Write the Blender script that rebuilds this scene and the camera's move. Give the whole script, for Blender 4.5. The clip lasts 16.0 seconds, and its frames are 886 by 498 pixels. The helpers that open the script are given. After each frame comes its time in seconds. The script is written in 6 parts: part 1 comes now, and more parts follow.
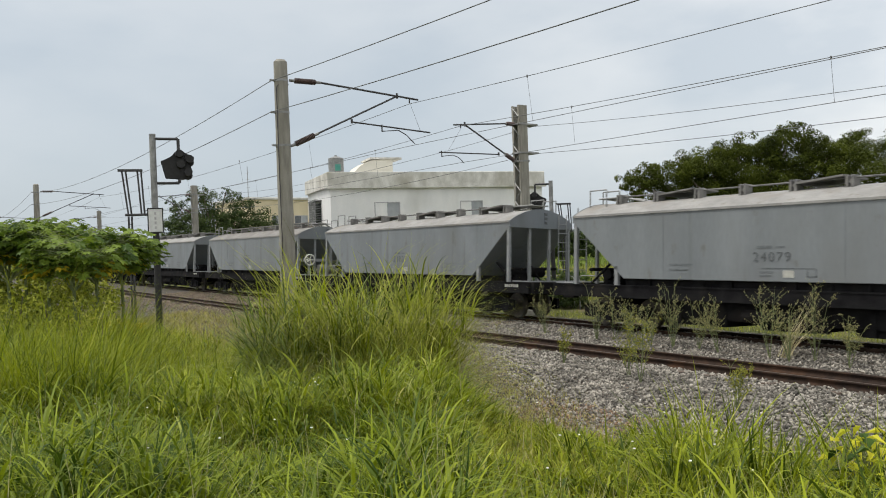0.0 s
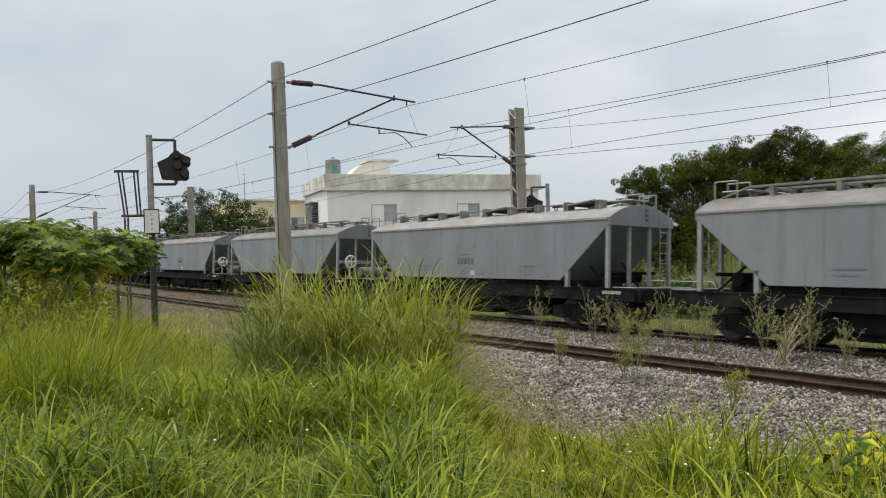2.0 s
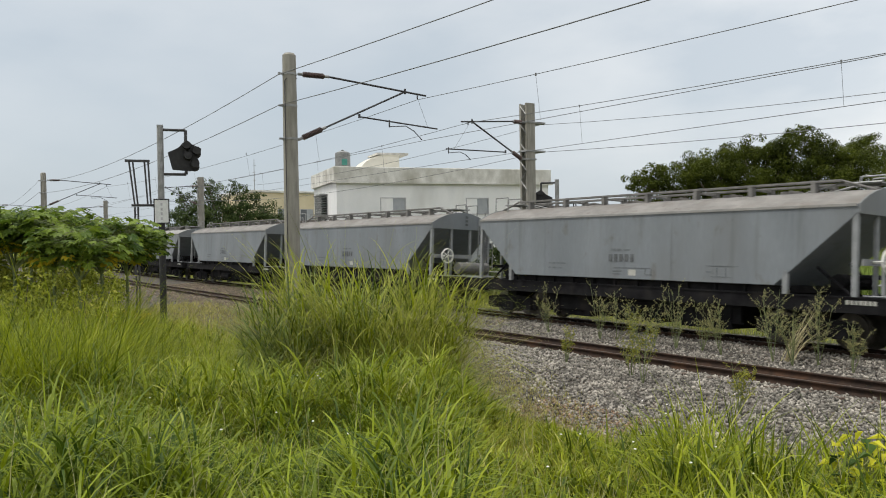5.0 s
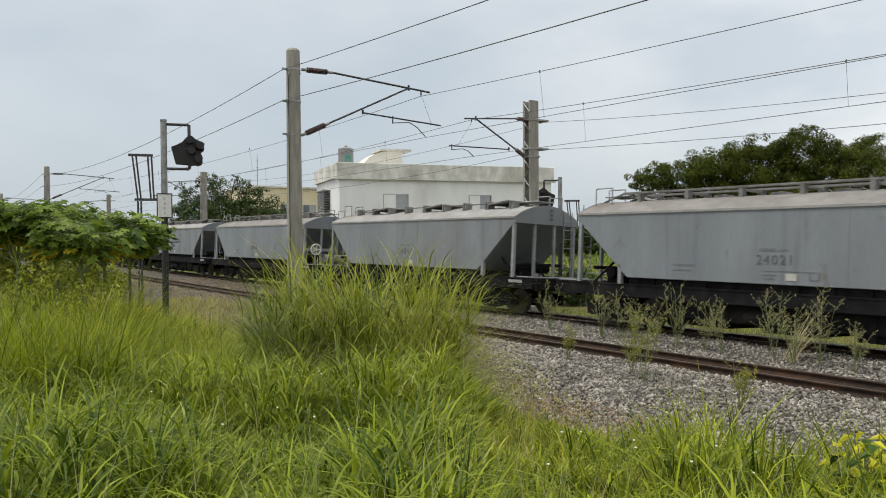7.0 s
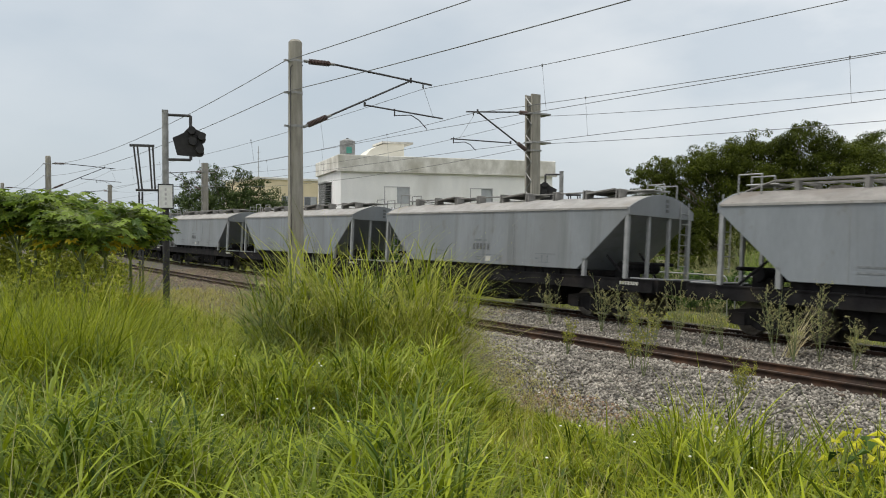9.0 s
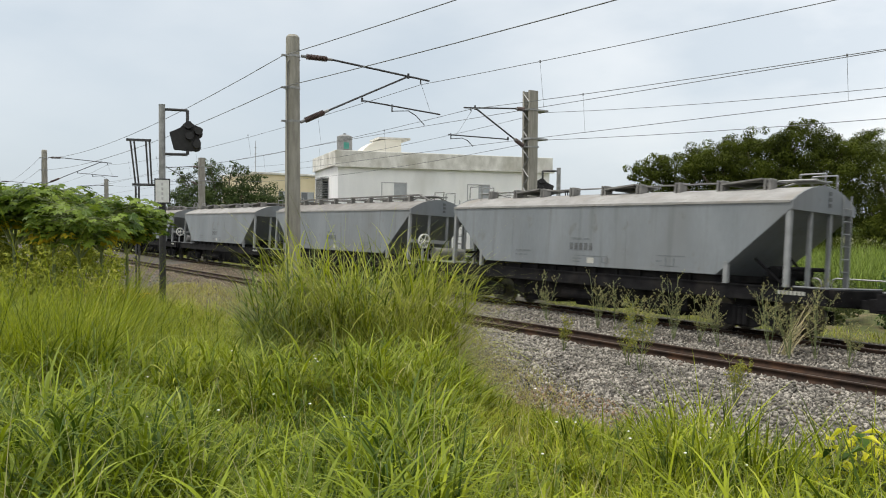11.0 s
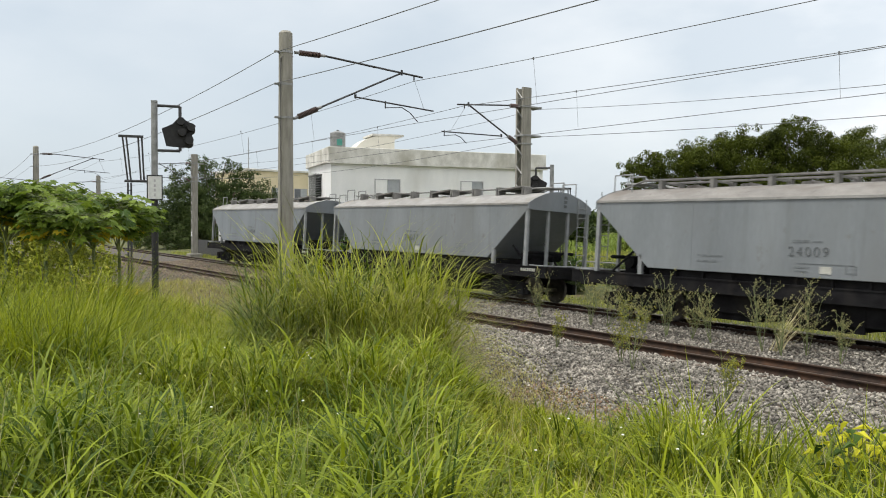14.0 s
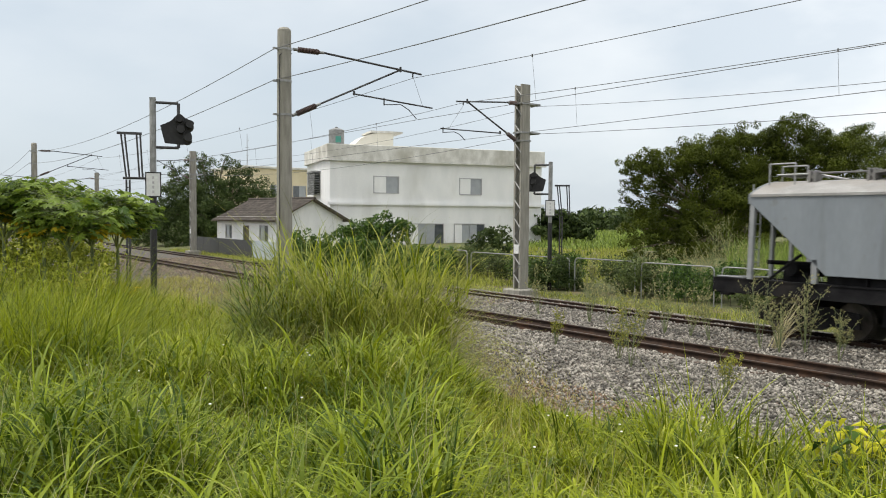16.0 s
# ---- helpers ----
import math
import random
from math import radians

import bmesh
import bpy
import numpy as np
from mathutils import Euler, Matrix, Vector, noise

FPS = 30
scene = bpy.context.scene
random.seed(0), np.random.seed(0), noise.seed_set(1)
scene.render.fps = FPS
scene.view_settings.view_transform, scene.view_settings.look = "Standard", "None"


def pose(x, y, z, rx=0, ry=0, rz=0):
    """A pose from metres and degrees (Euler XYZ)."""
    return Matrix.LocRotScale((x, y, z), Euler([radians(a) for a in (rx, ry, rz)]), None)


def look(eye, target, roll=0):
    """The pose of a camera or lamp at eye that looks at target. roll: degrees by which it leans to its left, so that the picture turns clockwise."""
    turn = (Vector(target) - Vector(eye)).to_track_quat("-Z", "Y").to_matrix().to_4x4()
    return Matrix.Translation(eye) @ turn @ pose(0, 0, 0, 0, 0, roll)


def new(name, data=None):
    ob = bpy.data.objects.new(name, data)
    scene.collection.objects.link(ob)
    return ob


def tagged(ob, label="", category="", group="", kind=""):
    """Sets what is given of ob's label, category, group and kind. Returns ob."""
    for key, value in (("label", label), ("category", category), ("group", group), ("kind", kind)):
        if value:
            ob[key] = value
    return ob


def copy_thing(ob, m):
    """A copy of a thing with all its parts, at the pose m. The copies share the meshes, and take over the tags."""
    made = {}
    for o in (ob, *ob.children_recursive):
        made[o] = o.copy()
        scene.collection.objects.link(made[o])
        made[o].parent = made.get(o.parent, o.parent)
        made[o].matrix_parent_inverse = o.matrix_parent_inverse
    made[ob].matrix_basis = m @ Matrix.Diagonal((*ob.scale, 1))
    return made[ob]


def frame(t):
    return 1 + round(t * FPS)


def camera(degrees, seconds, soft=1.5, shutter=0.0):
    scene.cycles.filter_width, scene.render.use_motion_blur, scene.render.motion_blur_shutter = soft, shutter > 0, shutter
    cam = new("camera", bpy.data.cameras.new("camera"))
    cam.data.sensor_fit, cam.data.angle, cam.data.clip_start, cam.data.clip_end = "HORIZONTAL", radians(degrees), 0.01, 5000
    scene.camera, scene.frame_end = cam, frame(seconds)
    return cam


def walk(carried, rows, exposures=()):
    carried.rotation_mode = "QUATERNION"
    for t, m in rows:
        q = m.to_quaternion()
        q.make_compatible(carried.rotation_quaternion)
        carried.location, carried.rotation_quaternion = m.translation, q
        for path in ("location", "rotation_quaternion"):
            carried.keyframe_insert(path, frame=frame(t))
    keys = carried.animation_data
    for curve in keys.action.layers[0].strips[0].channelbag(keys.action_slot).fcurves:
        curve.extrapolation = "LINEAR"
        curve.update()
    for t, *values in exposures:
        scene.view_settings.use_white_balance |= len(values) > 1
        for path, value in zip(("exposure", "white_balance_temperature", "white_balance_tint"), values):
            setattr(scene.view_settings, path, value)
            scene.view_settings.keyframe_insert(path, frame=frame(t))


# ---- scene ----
# x runs along the railway, y away from the eye, z up from the rail heads.
cam = camera(58.48, 16.0, soft=1.0, shutter=0.10)
EYE = Vector((0.0, 0.0, 2.6))
# seconds, turn from the line of the track, pitch, lean
TURNS = [
    (0.0, 36.827, -0.544, 2.055),
    (0.5, 36.939, -0.613, 2.044),
    (1.0, 37.016, -0.562, 2.010),
    (1.5, 37.116, -0.493, 1.954),
    (2.0, 37.085, -0.377, 1.789),
    (2.5, 37.104, -0.379, 1.648),
    (3.0, 37.052, -0.413, 1.499),
    (3.5, 36.936, -0.472, 1.350),
    (4.0, 36.731, -0.554, 1.232),
    (6.5, 36.339, -1.006, 0.450),
    (7.0, 36.295, -1.012, 0.399),
    (7.5, 36.262, -1.095, 0.250),
    (8.0, 36.285, -1.167, 0.118),
    (8.5, 36.266, -1.287, -0.033),
    (9.0, 36.239, -1.508, -0.104),
    (11.5, 36.533, -1.841, -0.417),
    (12.0, 36.621, -1.866, -0.465),
    (12.5, 36.705, -1.869, -0.561),
    (13.0, 36.825, -1.896, -0.508),
    (13.5, 36.878, -1.941, -0.453),
    (14.0, 36.952, -2.024, -0.401),
    (14.5, 37.013, -2.074, -0.443),
    (15.0, 37.032, -2.135, -0.406),
    (15.5, 37.041, -2.200, -0.418),
    (16.0, 37.042, -2.235, -0.407),
]


def eye_pose(turn, pitch, lean):
    a, b = radians(turn), radians(pitch)
    way = Vector((-math.cos(a) * math.cos(b), math.sin(a) * math.cos(b), math.sin(b)))
    return look(EYE, EYE + way, -lean)


walk(cam, [(t, eye_pose(a, b, c)) for t, a, b, c in TURNS],
     exposures=[(0.0, 0.45), (9.2, 0.46), (11.4, 0.66), (16.0, 0.70)])

# ---- light ----
world = bpy.data.worlds.new("overcast_sky")
scene.world = world
world.use_nodes = True
wn, wl = world.node_tree.nodes, world.node_tree.links
wn.clear()
sky = wn.new("ShaderNodeTexSky")
sky.sky_type, sky.sun_disc = "NISHITA", False
sky.sun_elevation, sky.sun_rotation = radians(62), radians(200)
sky.air_density, sky.dust_density = 1.0, 2.5
skybg = wn.new("ShaderNodeBackground")
skybg.inputs["Strength"].default_value = 0.10
wl.new(sky.outputs[0], skybg.inputs[0])
geo = wn.new("ShaderNodeTexCoord")
flat = wn.new("ShaderNodeMapping")
flat.inputs["Scale"].default_value = (1.0, 1.0, 2.6)
flat.inputs["Rotation"].default_value = (0.25, 0.1, 0.4)
wl.new(geo.outputs["Generated"], flat.inputs[0])
puff = wn.new("ShaderNodeTexNoise")
puff.inputs["Scale"].default_value, puff.inputs["Detail"].default_value = 2.6, 7
puff.inputs["Roughness"].default_value = 0.5
wl.new(flat.outputs[0], puff.inputs["Vector"])
tone = wn.new("ShaderNodeValToRGB")
tone.color_ramp.elements[0].position, tone.color_ramp.elements[0].color = 0.38, (0.64, 0.675, 0.705, 1)
tone.color_ramp.elements[1].position, tone.color_ramp.elements[1].color = 0.60, (1.06, 1.03, 0.985, 1)
wl.new(puff.outputs["Fac"], tone.inputs[0])
side = wn.new("ShaderNodeVectorMath")
side.operation = "DOT_PRODUCT"
side.inputs[1].default_value = (-0.90, 0.38, -0.20)
wl.new(geo.outputs["Generated"], side.inputs[0])
thin = wn.new("ShaderNodeMapRange")
thin.inputs[1].default_value, thin.inputs[2].default_value = 0.45, 0.98
thin.inputs[3].default_value, thin.inputs[4].default_value = 0.0, 0.97
wl.new(side.outputs["Value"], thin.inputs[0])
blue = wn.new("ShaderNodeMix")
blue.data_type = "RGBA"
blue.inputs[7].default_value = (0.405, 0.462, 0.51, 1)
wl.new(thin.outputs[0], blue.inputs[0])
wl.new(tone.outputs[0], blue.inputs[6])
cloud = wn.new("ShaderNodeBackground")
cloud.inputs["Strength"].default_value = 0.95
wl.new(blue.outputs[2], cloud.inputs[0])
both = wn.new("ShaderNodeMixShader")
both.inputs[0].default_value = 0.86
wl.new(skybg.outputs[0], both.inputs[1])
wl.new(cloud.outputs[0], both.inputs[2])
wout = wn.new("ShaderNodeOutputWorld")
wl.new(both.outputs[0], wout.inputs[0])

sun = new("sun", bpy.data.lights.new("sun", "SUN"))
sun.data.energy, sun.data.angle, sun.data.color = 1.9, radians(14), (1.0, 0.96, 0.88)
sun.matrix_world = look((0, 0, 60), (14, 22, 0))

# ---- materials ----
def mat(name, dark, light, scale=6.0, rough=0.7, bump=0.2, metal=0.0, fine=60.0, each=0.0, stain=None, spec=0.4, stretch=(1, 1, 1), spots=None, streaks=None):
    """Two-scale mottled surface; each: how much single pieces differ; stain: colour of broad blotches."""
    m = bpy.data.materials.new(name)
    m.use_nodes = True
    n, l = m.node_tree.nodes, m.node_tree.links
    b = n["Principled BSDF"]
    tc, mp = n.new("ShaderNodeTexCoord"), n.new("ShaderNodeMapping")
    mp.inputs["Scale"].default_value = stretch
    l.new(tc.outputs["Object"], mp.inputs[0])
    big, small = n.new("ShaderNodeTexNoise"), n.new("ShaderNodeTexNoise")
    for tex, sc, dt in ((big, scale, 5), (small, fine, 3)):
        tex.inputs["Scale"].default_value, tex.inputs["Detail"].default_value = sc, dt
        l.new(mp.outputs[0], tex.inputs["Vector"])
    mixf = n.new("ShaderNodeMath")
    mixf.operation = "ADD"
    half = n.new("ShaderNodeMath")
    half.operation, half.inputs[1].default_value = "MULTIPLY", 0.45
    l.new(small.outputs["Fac"], half.inputs[0])
    l.new(big.outputs["Fac"], mixf.inputs[0])
    l.new(half.outputs[0], mixf.inputs[1])
    ramp = n.new("ShaderNodeValToRGB")
    ramp.color_ramp.elements[0].position, ramp.color_ramp.elements[0].color = 0.5, (*dark, 1)
    ramp.color_ramp.elements[1].position, ramp.color_ramp.elements[1].color = 0.95, (*light, 1)
    l.new(mixf.outputs[0], ramp.inputs[0])
    out = ramp.outputs[0]
    if stain:
        st = n.new("ShaderNodeTexNoise")
        st.inputs["Scale"].default_value, st.inputs["Detail"].default_value = scale * 0.45, 6
        sm = n.new("ShaderNodeMapping")
        sm.inputs["Location"].default_value, sm.inputs["Scale"].default_value = (3.1, 7.7, 1.3), stretch
        l.new(tc.outputs["Object"], sm.inputs[0])
        l.new(sm.outputs[0], st.inputs["Vector"])
        sr = n.new("ShaderNodeMapRange")
        sr.inputs[1].default_value, sr.inputs[2].default_value = 0.52, 0.72
        l.new(st.outputs["Fac"], sr.inputs[0])
        mx = n.new("ShaderNodeMix")
        mx.data_type = "RGBA"
        l.new(sr.outputs[0], mx.inputs[0])
        l.new(out, mx.inputs[6])
        mx.inputs[7].default_value = (*stain, 1)
        out = mx.outputs[2]
    if spots:
        sp = n.new("ShaderNodeTexNoise")
        sp.inputs["Scale"].default_value, sp.inputs["Detail"].default_value, sp.inputs["Roughness"].default_value = scale * 2.2, 8, 0.65
        oi = n.new("ShaderNodeObjectInfo")
        sh = n.new("ShaderNodeVectorMath")
        l.new(tc.outputs["Object"], sh.inputs[0])
        l.new(oi.outputs["Random"], sh.inputs[1])
        sc = n.new("ShaderNodeVectorMath")
        sc.operation, sc.inputs[1].default_value = "MULTIPLY", (1, 1, 0.55)
        l.new(sh.outputs[0], sc.inputs[0])
        l.new(sc.outputs[0], sp.inputs["Vector"])
        pr = n.new("ShaderNodeMapRange")
        pr.inputs[1].default_value, pr.inputs[2].default_value, pr.inputs[4].default_value = 0.60, 0.72, 0.75
        l.new(sp.outputs["Fac"], pr.inputs[0])
        mx2 = n.new("ShaderNodeMix")
        mx2.data_type = "RGBA"
        l.new(pr.outputs[0], mx2.inputs[0])
        l.new(out, mx2.inputs[6])
        mx2.inputs[7].default_value = (*spots, 1)
        out = mx2.outputs[2]
    if streaks:
        # run-down dirt and a paint shade that differ from wagon to wagon
        oi = n.new("ShaderNodeObjectInfo")
        far = n.new("ShaderNodeMath")
        far.operation, far.inputs[1].default_value = "MULTIPLY", 37.0
        l.new(oi.outputs["Random"], far.inputs[0])
        mv = n.new("ShaderNodeVectorMath")
        l.new(tc.outputs["Object"], mv.inputs[0])
        l.new(far.outputs[0], mv.inputs[1])
        ms = n.new("ShaderNodeVectorMath")
        ms.operation, ms.inputs[1].default_value = "MULTIPLY", (3.4, 1.0, 0.22)
        l.new(mv.outputs[0], ms.inputs[0])
        run = n.new("ShaderNodeTexNoise")
        run.inputs["Scale"].default_value, run.inputs["Detail"].default_value = 1.0, 4
        l.new(ms.outputs[0], run.inputs["Vector"])
        rr = n.new("ShaderNodeMapRange")
        rr.inputs[1].default_value, rr.inputs[2].default_value, rr.inputs[4].default_value = 0.58, 0.74, 0.55
        l.new(run.outputs["Fac"], rr.inputs[0])
        mx3 = n.new("ShaderNodeMix")
        mx3.data_type = "RGBA"
        l.new(rr.outputs[0], mx3.inputs[0])
        l.new(out, mx3.inputs[6])
        mx3.inputs[7].default_value = (*streaks, 1)
        shade = n.new("ShaderNodeMix")
        shade.data_type, shade.blend_type = "RGBA", "MULTIPLY"
        l.new(oi.outputs["Random"], shade.inputs[0])
        l.new(mx3.outputs[2], shade.inputs[6])
        shade.inputs[7].default_value = (1.06, 1.025, 0.965, 1)
        out = shade.outputs[2]
    if each:
        g = n.new("ShaderNodeNewGeometry")
        mr = n.new("ShaderNodeMapRange")
        mr.inputs[3].default_value, mr.inputs[4].default_value = 1 - each, 1 + each
        l.new(g.outputs["Random Per Island"], mr.inputs[0])
        hsv = n.new("ShaderNodeHueSaturation")
        l.new(out, hsv.inputs["Color"])
        l.new(mr.outputs[0], hsv.inputs["Value"])
        out = hsv.outputs[0]
    l.new(out, b.inputs["Base Color"])
    b.inputs["Roughness"].default_value, b.inputs["Metallic"].default_value = rough, metal
    b.inputs["Specular IOR Level"].default_value = spec
    if bump:
        bp = n.new("ShaderNodeBump")
        bp.inputs["Strength"].default_value, bp.inputs["Distance"].default_value = bump, 0.02
        l.new(mixf.outputs[0], bp.inputs["Height"])
        l.new(bp.outputs[0], b.inputs["Normal"])
    return m


def leafy(name, dark, light, patch=0.8, through_light=0.35, dry=None, single=0.5, gloss=0.16):
    """Leaves and blades: differ one by one and in patches, and let some light through."""
    m = bpy.data.materials.new(name)
    m.use_nodes = True
    n, l = m.node_tree.nodes, m.node_tree.links
    b = n["Principled BSDF"]
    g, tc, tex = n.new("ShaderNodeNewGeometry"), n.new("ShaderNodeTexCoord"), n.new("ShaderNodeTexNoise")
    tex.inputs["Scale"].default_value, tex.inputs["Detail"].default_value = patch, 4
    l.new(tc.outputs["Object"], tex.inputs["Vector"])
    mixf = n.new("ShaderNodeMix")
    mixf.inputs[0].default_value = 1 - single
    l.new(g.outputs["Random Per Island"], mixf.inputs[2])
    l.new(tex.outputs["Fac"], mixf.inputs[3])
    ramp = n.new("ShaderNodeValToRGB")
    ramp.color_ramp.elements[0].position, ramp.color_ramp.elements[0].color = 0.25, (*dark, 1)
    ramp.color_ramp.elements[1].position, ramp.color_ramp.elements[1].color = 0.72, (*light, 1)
    if dry:
        e = ramp.color_ramp.elements.new(0.84)
        e.color = (*dry, 1)
    l.new(mixf.outputs[0], ramp.inputs[0])
    l.new(ramp.outputs[0], b.inputs["Base Color"])
    b.inputs["Roughness"].default_value, b.inputs["Specular IOR Level"].default_value = 0.55, gloss
    if through_light:
        tr, mx = n.new("ShaderNodeBsdfTranslucent"), n.new("ShaderNodeMixShader")
        l.new(ramp.outputs[0], tr.inputs[0])
        mx.inputs[0].default_value = through_light
        l.new(b.outputs[0], mx.inputs[1])
        l.new(tr.outputs[0], mx.inputs[2])
        l.new(mx.outputs[0], n["Material Output"].inputs[0])
    return m


M_CAR = mat("grey_car_paint", (0.142, 0.162, 0.181), (0.186, 0.209, 0.230), 1.2, 0.6, 0.06, fine=14, stretch=(1, 1, 0.3), stain=(0.145, 0.158, 0.168), spots=(0.115, 0.113, 0.105), streaks=(0.10, 0.108, 0.112))
M_ROOF = mat("dusty_roof_paint", (0.20, 0.197, 0.19), (0.31, 0.306, 0.296), 2.0, 0.85, 0.15, fine=30, stain=(0.225, 0.21, 0.19), spots=(0.14, 0.115, 0.09))
M_ROOFD = mat("grimy_roof_paint", (0.150, 0.144, 0.136), (0.235, 0.226, 0.212), 2.0, 0.85, 0.15, fine=30, stain=(0.15, 0.135, 0.12), spots=(0.09, 0.072, 0.058))
M_GEAR = mat("dull_roof_gear", (0.10, 0.10, 0.095), (0.21, 0.205, 0.195), 5, 0.8, 0.2)
M_WALLG = mat("greyed_whitewash", (0.62, 0.63, 0.63), (0.76, 0.76, 0.75), 1.5, 0.9, 0.1, stretch=(1, 1, 0.4))
M_POSTG = mat("grey_post_paint", (0.18, 0.19, 0.195), (0.26, 0.272, 0.278), 4, 0.6, 0.1)
M_BLACK = mat("black_underframe", (0.006, 0.006, 0.007), (0.018, 0.018, 0.019), 3, 0.95, 0.3, stain=(0.026, 0.023, 0.021), spec=0.1)
M_INK = mat("faded_black_stencil", (0.06, 0.064, 0.068), (0.125, 0.135, 0.14), 9, 0.8, 0.0)
M_FAINT = mat("worn_grey_stencil", (0.095, 0.105, 0.11), (0.155, 0.17, 0.18), 9, 0.8, 0.0)
M_LABEL = mat("pale_paper_label", (0.33, 0.33, 0.30), (0.44, 0.44, 0.40), 9, 0.8, 0.0)
M_WHEELRIM = mat("white_handwheel_paint", (0.55, 0.55, 0.52), (0.72, 0.72, 0.68), 9, 0.6, 0.1)
M_STEELW = mat("worn_wheel_steel", (0.05, 0.045, 0.04), (0.12, 0.11, 0.10), 6, 0.5, 0.2, metal=0.6)
M_RAIL = mat("rusty_rail_steel", (0.012, 0.007, 0.005), (0.046, 0.025, 0.015), 5, 0.85, 0.3, fine=40, stain=(0.075, 0.036, 0.018))
M_RAILTOP = mat("rail_head_brown", (0.045, 0.031, 0.024), (0.105, 0.076, 0.06), 5, 0.55, 0.1, metal=0.2)
M_SLEEPER = mat("rust_stained_sleeper", (0.07, 0.05, 0.038), (0.15, 0.115, 0.09), 5, 0.9, 0.3)
M_BALLAST = mat("ballast_bed", (0.022, 0.020, 0.018), (0.13, 0.12, 0.108), 16, 0.95, 1.0, fine=34, stain=(0.15, 0.105, 0.07))
M_STONE = mat("crushed_stone", (0.105, 0.097, 0.083), (0.33, 0.306, 0.265), 3, 0.85, 0.3, each=0.65)
M_STONER = mat("rust_brown_stone", (0.13, 0.085, 0.055), (0.32, 0.22, 0.15), 3, 0.9, 0.2, each=0.6)
M_STONEB = mat("earth_stained_stone", (0.10, 0.078, 0.055), (0.25, 0.20, 0.15), 3, 0.9, 0.2, each=0.5)
M_EARTH = mat("grassy_earth", (0.055, 0.07, 0.02), (0.12, 0.125, 0.045), 2.0, 1.0, 0.6, fine=25, stain=(0.16, 0.12, 0.07))
M_CONC = mat("weathered_concrete", (0.19, 0.182, 0.155), (0.315, 0.304, 0.266), 3, 0.9, 0.2, stretch=(3, 3, 0.5), stain=(0.22, 0.21, 0.18))
M_GALV = mat("dull_galvanised_steel", (0.20, 0.205, 0.20), (0.32, 0.325, 0.32), 7, 0.55, 0.1, metal=0.5)
M_DARKST = mat("dark_steel", (0.03, 0.03, 0.032), (0.07, 0.07, 0.072), 7, 0.5, 0.1, metal=0.3)
M_INSUL = mat("brown_porcelain", (0.055, 0.036, 0.032), (0.10, 0.065, 0.058), 9, 0.35, 0.0)
M_WIRE = mat("dull_copper_wire", (0.11, 0.115, 0.12), (0.17, 0.175, 0.18), 9, 0.6, 0.0)
M_SIGBLK = mat("matt_black_paint", (0.010, 0.010, 0.011), (0.025, 0.025, 0.026), 9, 0.6, 0.1)
M_SIGNW = mat("white_sign_enamel", (0.55, 0.56, 0.55), (0.70, 0.71, 0.70), 6, 0.5, 0.05)
M_WALLW = mat("white_stucco", (0.70, 0.71, 0.71), (0.82, 0.82, 0.81), 0.8, 0.9, 0.1, fine=20, stretch=(1, 1, 0.4), stain=(0.60, 0.60, 0.58))
M_PARAPET = mat("mildewed_parapet", (0.46, 0.45, 0.41), (0.74, 0.73, 0.69), 1.6, 0.95, 0.2, fine=18, stretch=(1, 1, 0.6), stain=(0.40, 0.385, 0.33))
M_WALLY = mat("cream_stucco", (0.58, 0.50, 0.33), (0.68, 0.60, 0.42), 0.8, 0.9, 0.1, fine=20)
M_GLASSD = mat("dark_window_glass", (0.06, 0.07, 0.08), (0.12, 0.13, 0.14), 2, 0.12, 0.0, spec=0.6)
M_GLASSG = mat("frosted_window_pane", (0.30, 0.32, 0.34), (0.38, 0.40, 0.42), 2, 0.3, 0.0, spec=0.6)
M_ALU = mat("aluminium_frame", (0.35, 0.35, 0.36), (0.5, 0.5, 0.51), 8, 0.4, 0.0, metal=0.6)
M_TILE = mat("weathered_roof_tile", (0.035, 0.030, 0.025), (0.085, 0.072, 0.062), 3, 0.9, 0.3, each=0.3)
M_CREAMW = mat("pale_cream_stucco", (0.60, 0.58, 0.50), (0.72, 0.70, 0.62), 0.8, 0.9, 0.1, fine=20)
M_SHEET = mat("pale_blue_sheet", (0.30, 0.34, 0.37), (0.42, 0.46, 0.49), 3, 0.7, 0.1)
M_TEAL = mat("teal_tank_label", (0.05, 0.25, 0.20), (0.10, 0.33, 0.27), 4, 0.6, 0.0)
M_BARK = mat("brown_bark", (0.06, 0.05, 0.035), (0.16, 0.135, 0.10), 5, 0.95, 0.6, stretch=(1, 1, 0.3))
M_STALK = mat("green_stalk", (0.10, 0.13, 0.05), (0.22, 0.25, 0.11), 5, 0.8, 0.1)
M_GRASS = leafy("meadow_grass", (0.045, 0.078, 0.005), (0.31, 0.36, 0.014), 0.9, 0.3, dry=(0.48, 0.45, 0.14), gloss=0.2)
M_GRASSD = leafy("deep_green_grass", (0.036, 0.072, 0.006), (0.25, 0.31, 0.013), 0.9, 0.3, dry=(0.40, 0.41, 0.14), gloss=0.22)
M_GRASSY = leafy("yellowing_grass", (0.13, 0.145, 0.014), (0.38, 0.37, 0.050), 0.7, 0.3, dry=(0.46, 0.38, 0.18))
M_DRYG = leafy("straw_green_grass", (0.20, 0.185, 0.045), (0.44, 0.41, 0.13), 0.9, 0.3, dry=(0.40, 0.31, 0.16))
